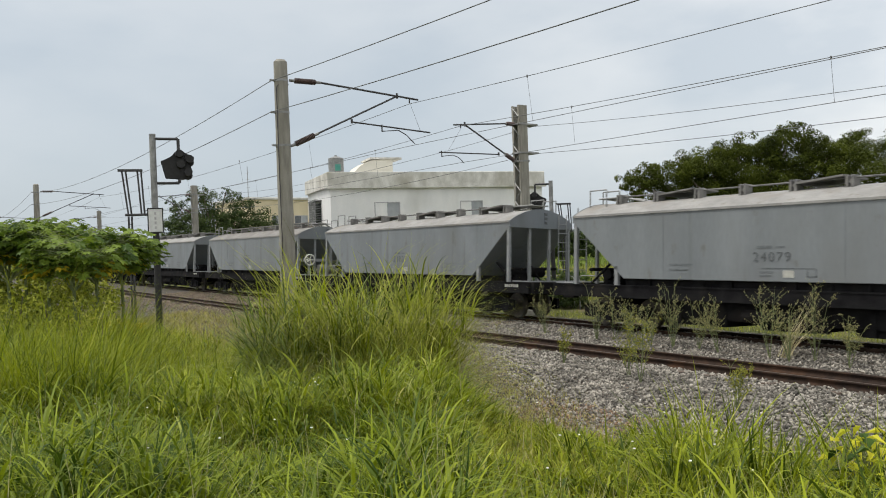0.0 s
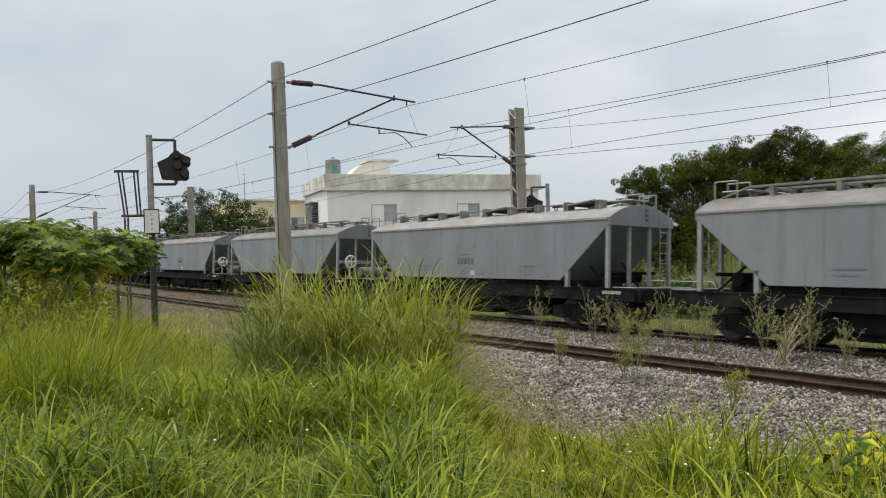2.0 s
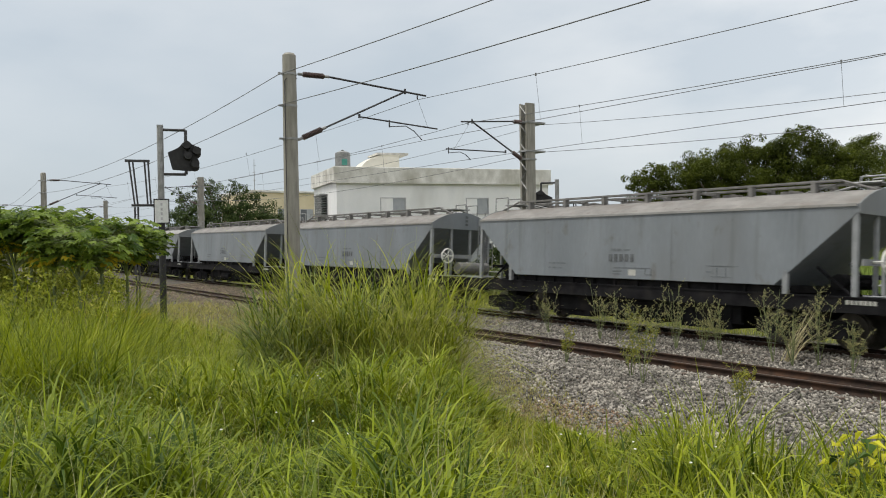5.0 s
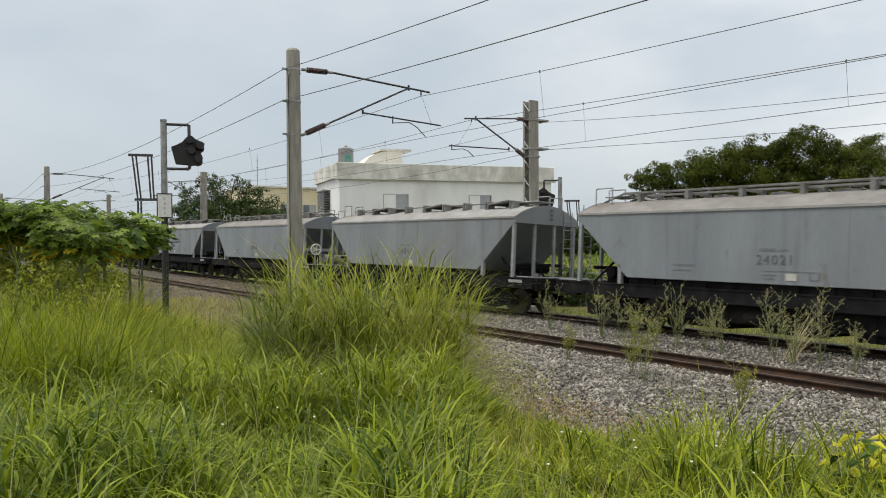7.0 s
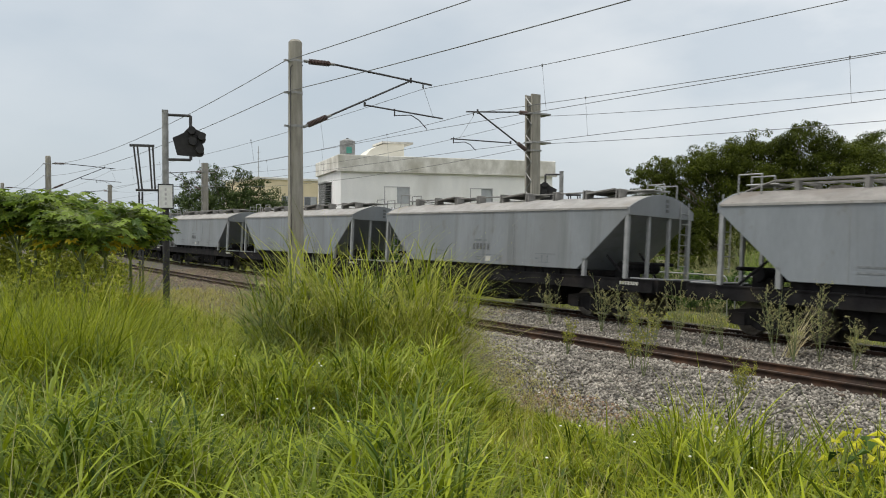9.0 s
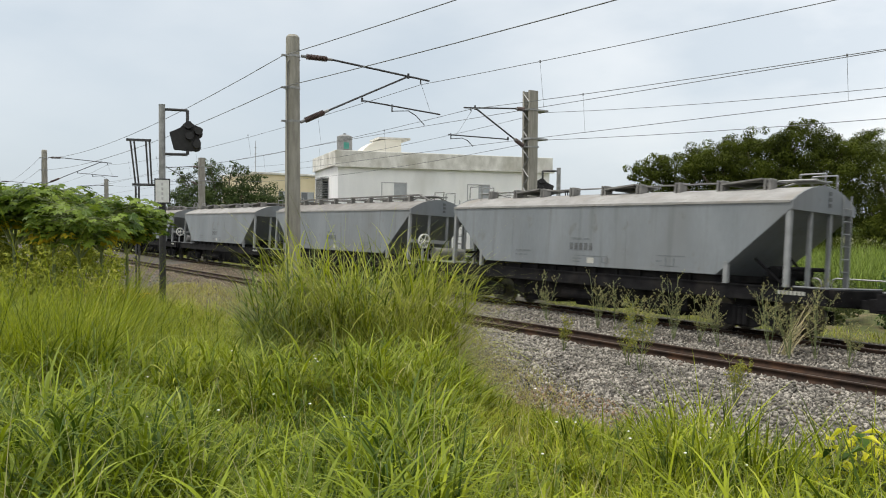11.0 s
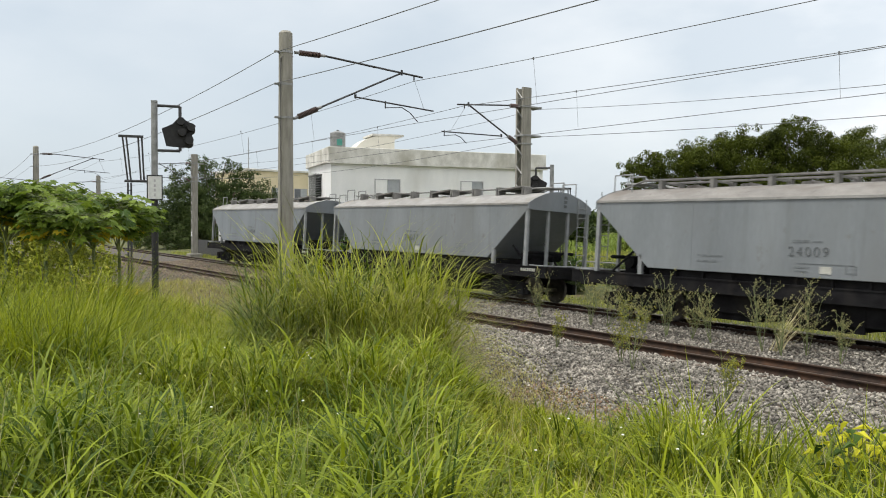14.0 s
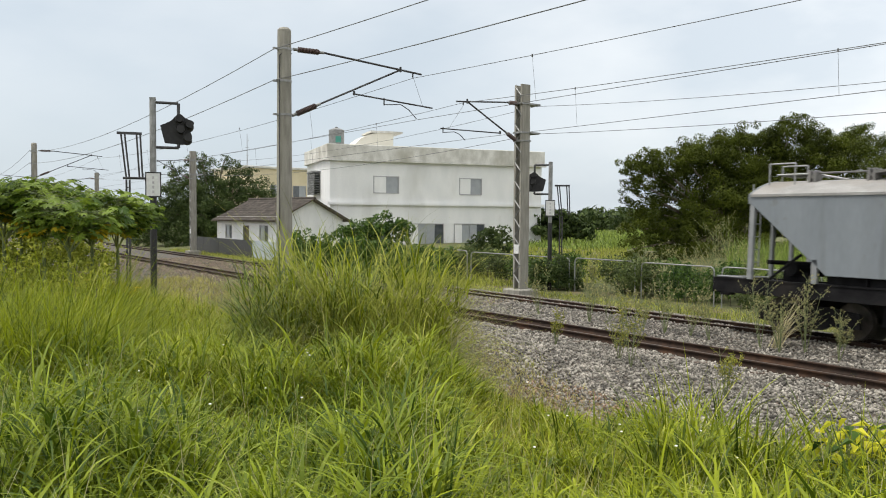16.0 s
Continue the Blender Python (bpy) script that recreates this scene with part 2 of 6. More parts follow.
M_REED = leafy("silvery_reed_grass", (0.11, 0.135, 0.022), (0.46, 0.48, 0.095), 0.8, 0.45, dry=(0.40, 0.36, 0.19))
M_BLUEG = leafy("blue_green_reed", (0.075, 0.11, 0.035), (0.31, 0.38, 0.14), 0.8, 0.45, gloss=0.2)
M_STRAW = leafy("dry_seed_stems", (0.28, 0.27, 0.12), (0.50, 0.47, 0.26), 1.5, 0.3)
M_STRAWP = leafy("bleached_straw", (0.46, 0.42, 0.24), (0.72, 0.65, 0.42), 2.0, 0.3)
M_WEED = leafy("dusty_weed", (0.20, 0.19, 0.075), (0.48, 0.45, 0.21), 2.0, 0.3, dry=(0.36, 0.31, 0.22))
M_PAPAYA = leafy("papaya_leaf", (0.045, 0.090, 0.010), (0.185, 0.26, 0.030), 1.2, 0.3, gloss=0.25)
M_YLEAF = leafy("yellow_leaf", (0.42, 0.33, 0.02), (0.62, 0.48, 0.04), 2, 0.4)
M_LIME = leafy("lime_leaf", (0.40, 0.42, 0.025), (0.66, 0.63, 0.05), 3, 0.4)
# colour patches in both tree leaves paint lit mounds and shaded hollows
M_TREE = leafy("shade_patched_tree_leaf", (0.005, 0.010, 0.003), (0.098, 0.122, 0.015), 0.62, 0.12, single=0.16, gloss=0.06)
M_TREE2 = leafy("dull_tree_leaf", (0.016, 0.032, 0.010), (0.085, 0.12, 0.032), 0.6, 0.15, single=0.35)
M_HEDGE = leafy("hedge_leaf", (0.02, 0.05, 0.012), (0.10, 0.17, 0.03), 1.0, 0.25)
M_UNDER = leafy("undergrowth_leaf", (0.09, 0.12, 0.015), (0.37, 0.39, 0.05), 1.2, 0.35, dry=(0.48, 0.44, 0.10))
M_THICKET = leafy("grey_green_weed_leaf", (0.035, 0.055, 0.018), (0.15, 0.19, 0.06), 1.2, 0.25, dry=(0.26, 0.25, 0.12))
M_FIELD = leafy("field_leaf", (0.075, 0.115, 0.020), (0.25, 0.33, 0.065), 1.2, 0.3)
M_WHITEPET = mat("white_petals", (0.7, 0.7, 0.66), (0.82, 0.82, 0.78), 9, 0.7, 0.0)

# ---- mesh helpers ----
def box(bm, x0, x1, y0, y1, z0, z1):
    v = [bm.verts.new(c) for c in ((x0, y0, z0), (x1, y0, z0), (x1, y1, z0), (x0, y1, z0), (x0, y0, z1), (x1, y0, z1), (x1, y1, z1), (x0, y1, z1))]
    for f in ((3, 2, 1, 0), (4, 5, 6, 7), (0, 1, 5, 4), (1, 2, 6, 5), (2, 3, 7, 6), (3, 0, 4, 7)):
        bm.faces.new([v[i] for i in f])


def bar(bm, a, b, r0, r1=None, n=6):
    """A round bar from a to b."""
    a, b = Vector(a), Vector(b)
    r1 = r0 if r1 is None else r1
    q = (b - a).to_track_quat("Z", "Y")
    rings = []
    for p, r in ((a, r0), (b, r1)):
        rings.append([bm.verts.new(p + q @ Vector((r * math.cos(i * math.tau / n), r * math.sin(i * math.tau / n), 0))) for i in range(n)])
    for i in range(n):
        bm.faces.new((rings[0][i], rings[0][(i + 1) % n], rings[1][(i + 1) % n], rings[1][i]))
    bm.faces.new(rings[0][::-1])
    bm.faces.new(rings[1])


def tube(bm, pts, r, n=6):
    for a, b in zip(pts, pts[1:]):
        bar(bm, a, b, r, r, n)


def prism(bm, outline, axis, lo, hi):
    """An outline (u, v) drawn out along an axis: 'x': u, v are y, z; 'y': x, z; 'z': x, y."""
    put = {"x": lambda u, v, w: (w, u, v), "y": lambda u, v, w: (u, w, v), "z": lambda u, v, w: (u, v, w)}[axis]
    a = [bm.verts.new(put(u, v, lo)) for u, v in outline]
    b = [bm.verts.new(put(u, v, hi)) for u, v in outline]
    n = len(outline)
    for i in range(n):
        bm.faces.new((a[i], a[(i + 1) % n], b[(i + 1) % n], b[i]))
    bm.faces.new(a[::-1])
    bm.faces.new(b)


def part(name, bm, material, parent=None, label="", smooth=False, bevel=0.0):
    if bevel:
        bmesh.ops.bevel(bm, geom=bm.edges[:], offset=bevel, segments=1, affect="EDGES")
    bmesh.ops.recalc_face_normals(bm, faces=bm.faces[:])
    me = bpy.data.meshes.new(name)
    bm.to_mesh(me)
    bm.free()
    me.materials.append(material)
    if smooth:
        me.polygons.foreach_set("use_smooth", [True] * len(me.polygons))
    ob = new(name, me)
    if parent:
        ob.parent = parent
    return tagged(ob, label)


def like(name, ob, parent, m):
    """Another piece on the same mesh."""
    o = new(name, ob.data)
    o.parent = parent
    o.matrix_basis = m
    if "label" in ob:
        o["label"] = ob["label"]
    return o


def thing(name, m, label, category, group="", kind=""):
    e = new(name)
    e.empty_display_size = 0.2
    e.matrix_basis = m
    return tagged(e, label, category, group, kind)


def raw_mesh(name, verts, faces, material, parent=None, label="", smooth=False):
    """A mesh from arrays: verts (n, 3), faces (m, k) with one k."""
    verts, faces = np.asarray(verts, np.float32), np.asarray(faces, np.int32)
    me = bpy.data.meshes.new(name)
    me.vertices.add(len(verts))
    me.vertices.foreach_set("co", verts.ravel())
    k = faces.shape[1]
    me.loops.add(faces.size)
    me.loops.foreach_set("vertex_index", faces.ravel())
    me.polygons.add(len(faces))
    me.polygons.foreach_set("loop_start", np.arange(0, faces.size, k, dtype=np.int32))
    me.update(calc_edges=True)
    me.materials.append(material)
    if smooth:
        me.polygons.foreach_set("use_smooth", np.ones(len(faces), bool))
    ob = new(name, me)
    if parent:
        ob.parent = parent
    return tagged(ob, label)


# ---- the railway's line: a wide curve, its centre beyond the tracks ----
RAD, FAR, NEAR, GAUGE = 1528.6, 17.85, 13.915, 1.067
YC = FAR + RAD
CANT = 3.2


def on_line(s, lateral, z=0.0):
    r = YC - lateral
    return Vector((r * math.sin(s / RAD), YC - r * math.cos(s / RAD), z))


def line_pose(s, lateral, z=0.0, lean=0.0):
    return Matrix.Translation(on_line(s, lateral, z)) @ pose(0, 0, 0, 0, 0, math.degrees(s / RAD)) @ pose(0, 0, 0, -lean, 0, 0)


def lateral_of(x, y):
    return YC - math.hypot(x, YC - y)


def smooth_step(a, b, t):
    t = min(1, max(0, (t - a) / (b - a)))
    return t * t * (3 - 2 * t)


PROFILE = ((-60, 1.2), (0, 1.05), (3.7, 0.95), (6.3, 0.35), (8.4, -0.42), (9.4, -0.55), (20.5, -0.6), (21.6, -0.45), (24.7, -0.35), (30, 0.2), (38, 0.5), (60, 0.5), (4000, 0.5))


def ground_z(x, y):
    q = lateral_of(x, y) if abs(x) < 400 else y
    z = float(np.interp(q, [p[0] for p in PROFILE], [p[1] for p in PROFILE]))
    if q < 8:
        z -= 0.5 * smooth_step(4, 14, -x) * min(1, max(0, (8 - q) / 3))
    return z + 0.10 * noise.noise((x * 0.35, y * 0.35, 0.0)) * (1 if q < 8 or q > 22 else 0.2)


def build_ground():
    xs = np.unique(np.concatenate([np.linspace(-34, 14, 97), np.linspace(-140, -34, 54), np.linspace(14, 60, 24), [-3000, -1200, -600, -300, -200, 100, 200, 500, 1200, 3000]]))
    ys = np.unique(np.concatenate([np.linspace(-4, 30, 86), np.linspace(30, 70, 20), [-3000, -800, -200, -60, -20, -10, 90, 130, 200, 400, 900, 3000]]))
    v = [(x, y, ground_z(x, y)) for x in xs for y in ys]
    m = len(ys)
    f = [(i * m + j, (i + 1) * m + j, (i + 1) * m + j + 1, i * m + j + 1) for i in range(len(xs) - 1) for j in range(m - 1)]
    tagged(raw_mesh("ground", v, f, M_EARTH, smooth=True), "uneven earth overgrown with grass beside the railway", "ground", kind="structure")


BED = ((8.45, -0.5), (9.6, -0.4), (11.06, -0.24), (11.89, -0.17), (12.88, -0.155), (13.29, -0.15), (13.47, -0.24), (14.32, -0.27), (14.55, -0.17), (15.07, -0.18), (15.88, -0.18), (16.77, -0.12), (17.18, -0.085), (17.41, -0.12), (18.27, -0.16), (18.50, -0.14), (18.87, -0.17), (19.87, -0.27), (20.97, -0.52))


def bed_z(q):
    return float(np.interp(q, [b[0] for b in BED], [b[1] for b in BED]))


def strip(name, lats, ss, zf, material):
    v = [on_line(s, q, zf(s, q)) for s in ss for q in lats]
    m = len(lats)
    f = [(i * m + j, (i + 1) * m + j, (i + 1) * m + j + 1, i * m + j + 1) for i in range(len(ss) - 1) for j in range(m - 1)]
    return raw_mesh(name, v, f, material, smooth=True)


def build_bed():
    lats = sorted(set([b[0] for b in BED] + list(np.arange(8.6, 20.9, 0.35))))
    ss = list(np.arange(-330, -40, 3.0)) + list(np.arange(-40, 12, 0.4)) + list(np.arange(12, 80, 4))
    ob = strip("ballast_bed", lats, ss, lambda s, q: bed_z(q) + 0.03 * noise.noise((s * 1.1, q * 1.1, 3.0)), M_BALLAST)
    tagged(ob, "grey crushed-stone ballast bed under both tracks", "ballast", kind="structure")


RAIL_OUTLINE = ((-0.065, -0.153), (0.065, -0.153), (0.065, -0.142), (0.012, -0.125), (0.009, -0.04), (0.034, -0.03), (0.034, -0.006), (0.027, 0.0), (-0.027, 0.0), (-0.034, -0.006), (-0.034, -0.03), (-0.009, -0.04), (-0.012, -0.125), (-0.065, -0.142))


def build_track(name, lateral, label):
    e = thing(name, pose(0, 0, 0), label, "railway track", kind="structure")
    for side in (-0.5, 0.5):
        z = -0.5 * GAUGE * math.sin(radians(CANT)) - side * GAUGE * math.sin(radians(CANT))
        ss = list(np.arange(-330, -60, 6.0)) + list(np.arange(-60, 80, 2.0))
        q0 = lateral + side * (GAUGE + 0.065)
        n = len(RAIL_OUTLINE)
        v = [on_line(s, q0 + u, w + z) for s in ss for u, w in RAIL_OUTLINE]
        f = [(i * n + j, (i + 1) * n + j, (i + 1) * n + (j + 1) % n, i * n + (j + 1) % n) for i in range(len(ss) - 1) for j in range(n)]
        raw_mesh("rail", v, f, M_RAIL, e, "rust-brown steel rail")
        w = [on_line(s, q0 + u, z + 0.003) for s in ss for u in (-0.026, 0.026)]
        g = [(2 * i, 2 * i + 2, 2 * i + 3, 2 * i + 1) for i in range(len(ss) - 1)]
        raw_mesh("rail_head", w, g, M_RAILTOP, e, "worn brown running surface")
    return e


def build_sleepers(track, lateral, s0, s1):
    bm = bmesh.new()
    prism(bm, ((-0.12, -0.20), (0.12, -0.20), (0.095, 0), (-0.095, 0)), "y", -1.0, 1.0)
    first = part("sleeper", bm, M_SLEEPER, track)
    zc = -0.5 * GAUGE * math.sin(radians(CANT)) - 0.150
    ss = np.arange(s0, s1, 0.62)
    first.matrix_basis = line_pose(ss[0], lateral, zc, CANT)
    for s in ss[1:]:
        like("sleeper", first, track, line_pose(s, lateral, zc, CANT))


build_ground()
build_bed()
track_near = build_track("track_near", NEAR, "rusty railway track in grey ballast nearest the meadow")
track_far = build_track("track_far", FAR, "railway track in grey ballast carrying the goods train")
build_sleepers(track_near, NEAR, -50, 2)
build_sleepers(track_far, FAR, -50, 2)

# ---- hopper wagons ----
HL, HW, EAVE, SILLTOP, BOT = 6.285, 1.36, 3.14, 1.20, 1.38
PITCH = 15.34


def roof_z(y):
    u = min(1.0, abs(y) / HW)
    return EAVE + 0.42 * math.cos(u * math.pi / 2) ** 0.85


def wagon_wheelset(parent_part):
    bm = bmesh.new()
    bar(bm, (0, -0.6, 0), (0, 0.6, 0), 0.07, n=8)
    for y in (-0.53, 0.53):
        o = 1 if y > 0 else -1
        bar(bm, (0, y - 0.055, 0), (0, y + 0.055, 0), 0.40, n=20)
        bar(bm, (0, y - o * 0.075, 0), (0, y - o * 0.055, 0), 0.43, n=20)
        for a in range(4):
            t = a * math.tau / 4
            bar(bm, (0.22 * math.cos(t), y + o * 0.05, 0.22 * math.sin(t)), (0.22 * math.cos(t), y + o * 0.062, 0.22 * math.sin(t)), 0.06, n=6)
    return part("wheelset", bm, M_STEELW, parent_part, "dark steel wheels on an axle")


def wagon_bogie(wagon, x):
    bm = bmesh.new()
    for y in (-0.98, 0.98):
        prism(bm, ((-1.15, 0.62), (-1.15, 0.30), (-0.55, 0.30), (-0.35, 0.20), (0.35, 0.20), (0.55, 0.30), (1.15, 0.30), (1.15, 0.62), (0.5, 0.70), (-0.5, 0.70)), "y", y - 0.06, y + 0.06)
        for dx in (-0.825, 0.825):
            box(bm, dx - 0.16, dx + 0.16, y - 0.12, y + 0.12, 0.28, 0.58)
        for dx in (-0.14, 0.0, 0.14):
            bar(bm, (dx, y - 0.10 * (1 if y > 0 else -1) * -1, 0.25), (dx, y + 0.10 * (1 if y > 0 else -1), 0.66), 0.07, n=8)
    box(bm, -0.2, 0.2, -1.0, 1.0, 0.55, 0.86)
    b = part("bogie", bm, M_BLACK, wagon, "black cast-steel bogie")
    b.matrix_basis = pose(x, 0, 0)
    sets = []
    for dx in (-0.825, 0.825):
        w = wagon_wheelset(b)
        w.matrix_basis = pose(dx, 0, 0.43)
        sets.append(w)
    return b


def build_wagon(board_roof):
    e = thing("hopper_wagon", pose(0, 0, 0), "grey steel covered hopper wagon on black underframe", "railway wagon", "goods train wagons")
    # hopper body: long eaves, ends sloping in to the discharge gates
    bm = bmesh.new()
    cut = 1.88
    prof = ((-HL, EAVE), (HL, EAVE), (HL, EAVE - 0.16), (HL - cut, BOT), (-HL + cut, BOT), (-HL, EAVE - 0.16))
    prism(bm, prof, "y", -HW, HW)
    part("body", bm, M_CAR, e, "pale grey sloped hopper sides", bevel=0.012)
    bm = bmesh.new()
    n = 14
    ys = [-HW + 2 * HW * i / n for i in range(n + 1)]
    outline = [(y, roof_z(y)) for y in ys]
    prism(bm, outline, "x", -HL + 0.02, HL - 0.02)
    part("roof", bm, M_ROOFD if board_roof else M_ROOF, e, "grimy grey curved roof" if board_roof else "dusty pale curved roof", smooth=False)
    for sx in (-1, 1):
        bm = bmesh.new()
        low = [(HW, EAVE - 0.20), (-HW, EAVE - 0.20)]
        prism(bm, [(y * 1.005, z + 0.01) for y, z in outline] + low, "x", sx * HL - 0.015, sx * HL + 0.025)
        plate = part("end_plate", bm, M_CAR, e, "arched grey end plate")
        bm = bmesh.new()
        for i in range(3):
            box(bm, sx * HL + sx * (0.035 if sx > 0 else 0.025) - 0.004, sx * HL + sx * (0.035 if sx > 0 else 0.025) + 0.004, 0.12, 0.24, 3.36 - i * 0.14, 3.45 - i * 0.14)
        tagged(part("end_lettering", bm, M_INK, plate, "faded dark lettering"), kind="stuff")
        for y in (-HW + 0.06, -0.43, 0.43, HW - 0.06):
            bm = bmesh.new()
            w = 0.058 if abs(y) > 1 else 0.04
            box(bm, sx * (HL - 0.09) - w, sx * (HL - 0.09) + w, y - 0.05, y + 0.05, SILLTOP, EAVE - 0.19)
            part("post", bm, M_POSTG, e, bevel=0.006)
        for y in (-HW + 0.05, HW - 0.05):
            bm = bmesh.new()
            x = sx * (HL - cut + 0.26)
            box(bm, x - 0.06, x + 0.06, y - 0.05, y + 0.05, SILLTOP, BOT + 0.34)
            part("short_post", bm, M_POSTG, e)
        bm = bmesh.new()
        y0 = 0.72 * sx
        for y in (y0, y0 + 0.36 * sx):
            bar(bm, (sx * (HL + 0.07), y, SILLTOP + 0.3), (sx * (HL + 0.07), y, 3.42), 0.018)
        for z in np.arange(1.6, 3.4, 0.3):
            bar(bm, (sx * (HL + 0.07), y0, z), (sx * (HL + 0.07), y0 + 0.36 * sx, z), 0.014)
        part("ladder", bm, M_POSTG, e, "thin grey steel ladder")
        # hand rails standing on the roof's end
        for y in (0.25 * sx, 0.80 * sx):
            bm = bmesh.new()
            x0 = sx * (HL - 0.15)
            tube(bm, ((x0, y, roof_z(y) - 0.02), (x0, y, 3.90), (x0 - sx * 0.62, y, 3.90), (x0 - sx * 0.62, y, roof_z(y) - 0.02)), 0.020)
            part("roof_handrail", bm, M_GALV, e, "bent grey tube handrail")
        # small platform at the roof's end, its stay running down to the roof
        bm = bmesh.new()
        for y in (-0.30, 0.35):
            tube(bm, ((sx * (HL - 0.05), y, 3.70), (sx * (HL - 0.95), y, 3.70), (sx * (HL - 1.75), y, roof_z(y))), 0.026)
        box(bm, min(sx * (HL - 0.1), sx * (HL - 0.85)), max(sx * (HL - 0.1), sx * (HL - 0.85)), -0.30, 0.35, 3.68, 3.71)
        part("roof_platform", bm, M_GALV, e, "small grey roof platform")
        bm = bmesh.new()
        tube(bm, ((sx * 7.08, -1.22, SILLTOP + 0.03), (sx * 7.08, 1.22, SILLTOP + 0.03)), 0.025)
        tube(bm, ((sx * 6.35, -1.27, SILLTOP + 0.03), (sx * 7.08, -1.22, SILLTOP + 0.03)), 0.02)
        part("step_rail", bm, M_POSTG, e)
        bm = bmesh.new()
        bar(bm, (sx * (HL - 0.75), -0.75, 1.50), (sx * (HL - 0.75), 0.75, 1.50), 0.17, n=12)
        bar(bm, (sx * (HL - 0.35), -1.0, 1.62), (sx * (HL - 0.35), 1.0, 1.62), 0.05, n=8)
        bar(bm, (sx * (HL - 0.35), -0.95, 1.22), (sx * (HL - 1.1), -0.95, 1.82), 0.035, n=6)
        bar(bm, (sx * (HL - 0.35), 0.3, 1.22), (sx * (HL - 1.0), 0.3, 1.92), 0.035, n=6)
        box(bm, min(sx * (HL - 0.5), sx * (HL - 1.1)), max(sx * (HL - 0.5), sx * (HL - 1.1)), -0.6, -0.2, SILLTOP - 0.03, 1.42)
        part("discharge_gear", bm, M_BLACK, e, "black valve gear under the sloping end")
        # buffer beam and coupler
        bm = bmesh.new()
        box(bm, sx * 7.17 - 0.07, sx * 7.17 + 0.07, -1.2, 1.2, 0.84, SILLTOP)
        part("buffer_beam", bm, M_BLACK, e, bevel=0.01)
        bm = bmesh.new()
        box(bm, min(sx * 7.17, sx * 7.67), max(sx * 7.17, sx * 7.67), -0.09, 0.09, 0.80, 1.0)
        prism(bm, ((0, -0.17), (sx * 0.10, -0.20), (sx * 0.12, 0.05), (sx * 0.02, 0.16), (-sx * 0.12, 0.12), (-sx * 0.12, -0.12)), "z", 0.74, 1.04)
        for v in bm.verts[8:]:
            v.co.x += sx * 7.58
        part("coupler", bm, M_BLACK, e, "black knuckle coupler")
        wagon_bogie(e, sx * 4.95)
    # underframe
    bm = bmesh.new()
    for y in (-1.29, 1.19):
        box(bm, -7.12, 7.12, y, y + 0.10, 0.86, SILLTOP)
        box(bm, -7.12, 7.12, y - 0.02, y + 0.12, SILLTOP - 0.03, SILLTOP + 0.005)
        part("side_sill", bm, M_BLACK, e, "black steel side sill")
        bm = bmesh.new()
    box(bm, -7.08, 7.08, -0.22, 0.22, 0.80, SILLTOP - 0.061)
    part("centre_sill", bm, M_BLACK, e)
    bm = bmesh.new()
    box(bm, -7.02, 7.02, -1.16, 1.16, SILLTOP - 0.06, SILLTOP - 0.035)
    part("deck", bm, M_BLACK, e, "black deck plate")
    bm = bmesh.new()
    box(bm, -HL + cut - 0.05, HL - cut + 0.05, -1.20, 1.20, SILLTOP + 0.006, BOT - 0.004)
    part("hopper_seat", bm, M_BLACK, e)
    for x in np.arange(-3.6, 3.7, 0.8):
        bm = bmesh.new()
        box(bm, x - 0.03, x + 0.03, -1.275, -1.202, SILLTOP + 0.006, BOT - 0.004)
        part("rib", bm, M_BLACK, e)
    # brake rods, hangers and an added black plate darkening the gap under the deck
    for y in (-0.95, 0.95):
        bm = bmesh.new()
        box(bm, -3.35, 3.35, y - 0.03, y + 0.03, 0.42, 0.90)
        for x in (-2.9, -1.6, 0.9, 1.9, 3.0):
            box(bm, x - 0.10, x + 0.10, y - 0.06, y + 0.06, 0.26, 0.89)
        bar(bm, (-3.4, y, 0.42), (3.4, y, 0.42), 0.025)
        part("brake_rigging", bm, M_BLACK, e, "black brake gear with an added filler plate")
    # discharge chutes between the bogies
    for x in (-2.2, 0.0, 2.2):
        bm = bmesh.new()
        prism(bm, ((x - 1.05, SILLTOP - 0.08), (x + 1.05, SILLTOP - 0.08), (x + 0.62, 0.24), (x - 0.62, 0.24)), "y", -0.88, 0.88)
        part("discharge_chute", bm, M_BLACK, e)
    bm = bmesh.new()
    bar(bm, (-1.0, -1.0, 0.55), (0.3, -1.0, 0.55), 0.16, n=12)
    part("air_reservoir", bm, M_BLACK, e, smooth=False)
    # walkway gear on the roof
    if board_roof:
        for y in (-0.42, 0.42):
            for dy in (-0.09, 0.05):
                bm = bmesh.new()
                box(bm, -HL + 0.9, HL - 0.85, y + dy, y + dy + 0.07, 3.74, 3.785)
                part("walkway_board", bm, M_GEAR, e, "long grey roof walkway board")
            for sx in (-1, 1):
                bm = bmesh.new()
                bar(bm, (sx * (HL - 0.87), y, 3.76), (sx * (HL - 0.1), y, 3.52), 0.03)
                part("walkway_stay", bm, M_GEAR, e)
        for x in np.arange(-4.8, 4.9, 1.6):
            bm = bmesh.new()
            for y in (-0.42, 0.42):
                box(bm, x - 0.055, x + 0.055, y - 0.085, y + 0.085, 3.44, 3.737)
            box(bm, x - 0.03, x + 0.03, -0.33, 0.33, 3.66, 3.70)
            part("hatch_bracket", bm, M_GEAR, e)
        for x in np.arange(-4.0, 4.1, 1.6):
            bm = bmesh.new()
            bar(bm, (x, 0, 3.50), (x, 0, 3.61), 0.27, 0.25, n=14)
            bar(bm, (x, 0, 3.61), (x, 0, 3.645), 0.06, n=8)
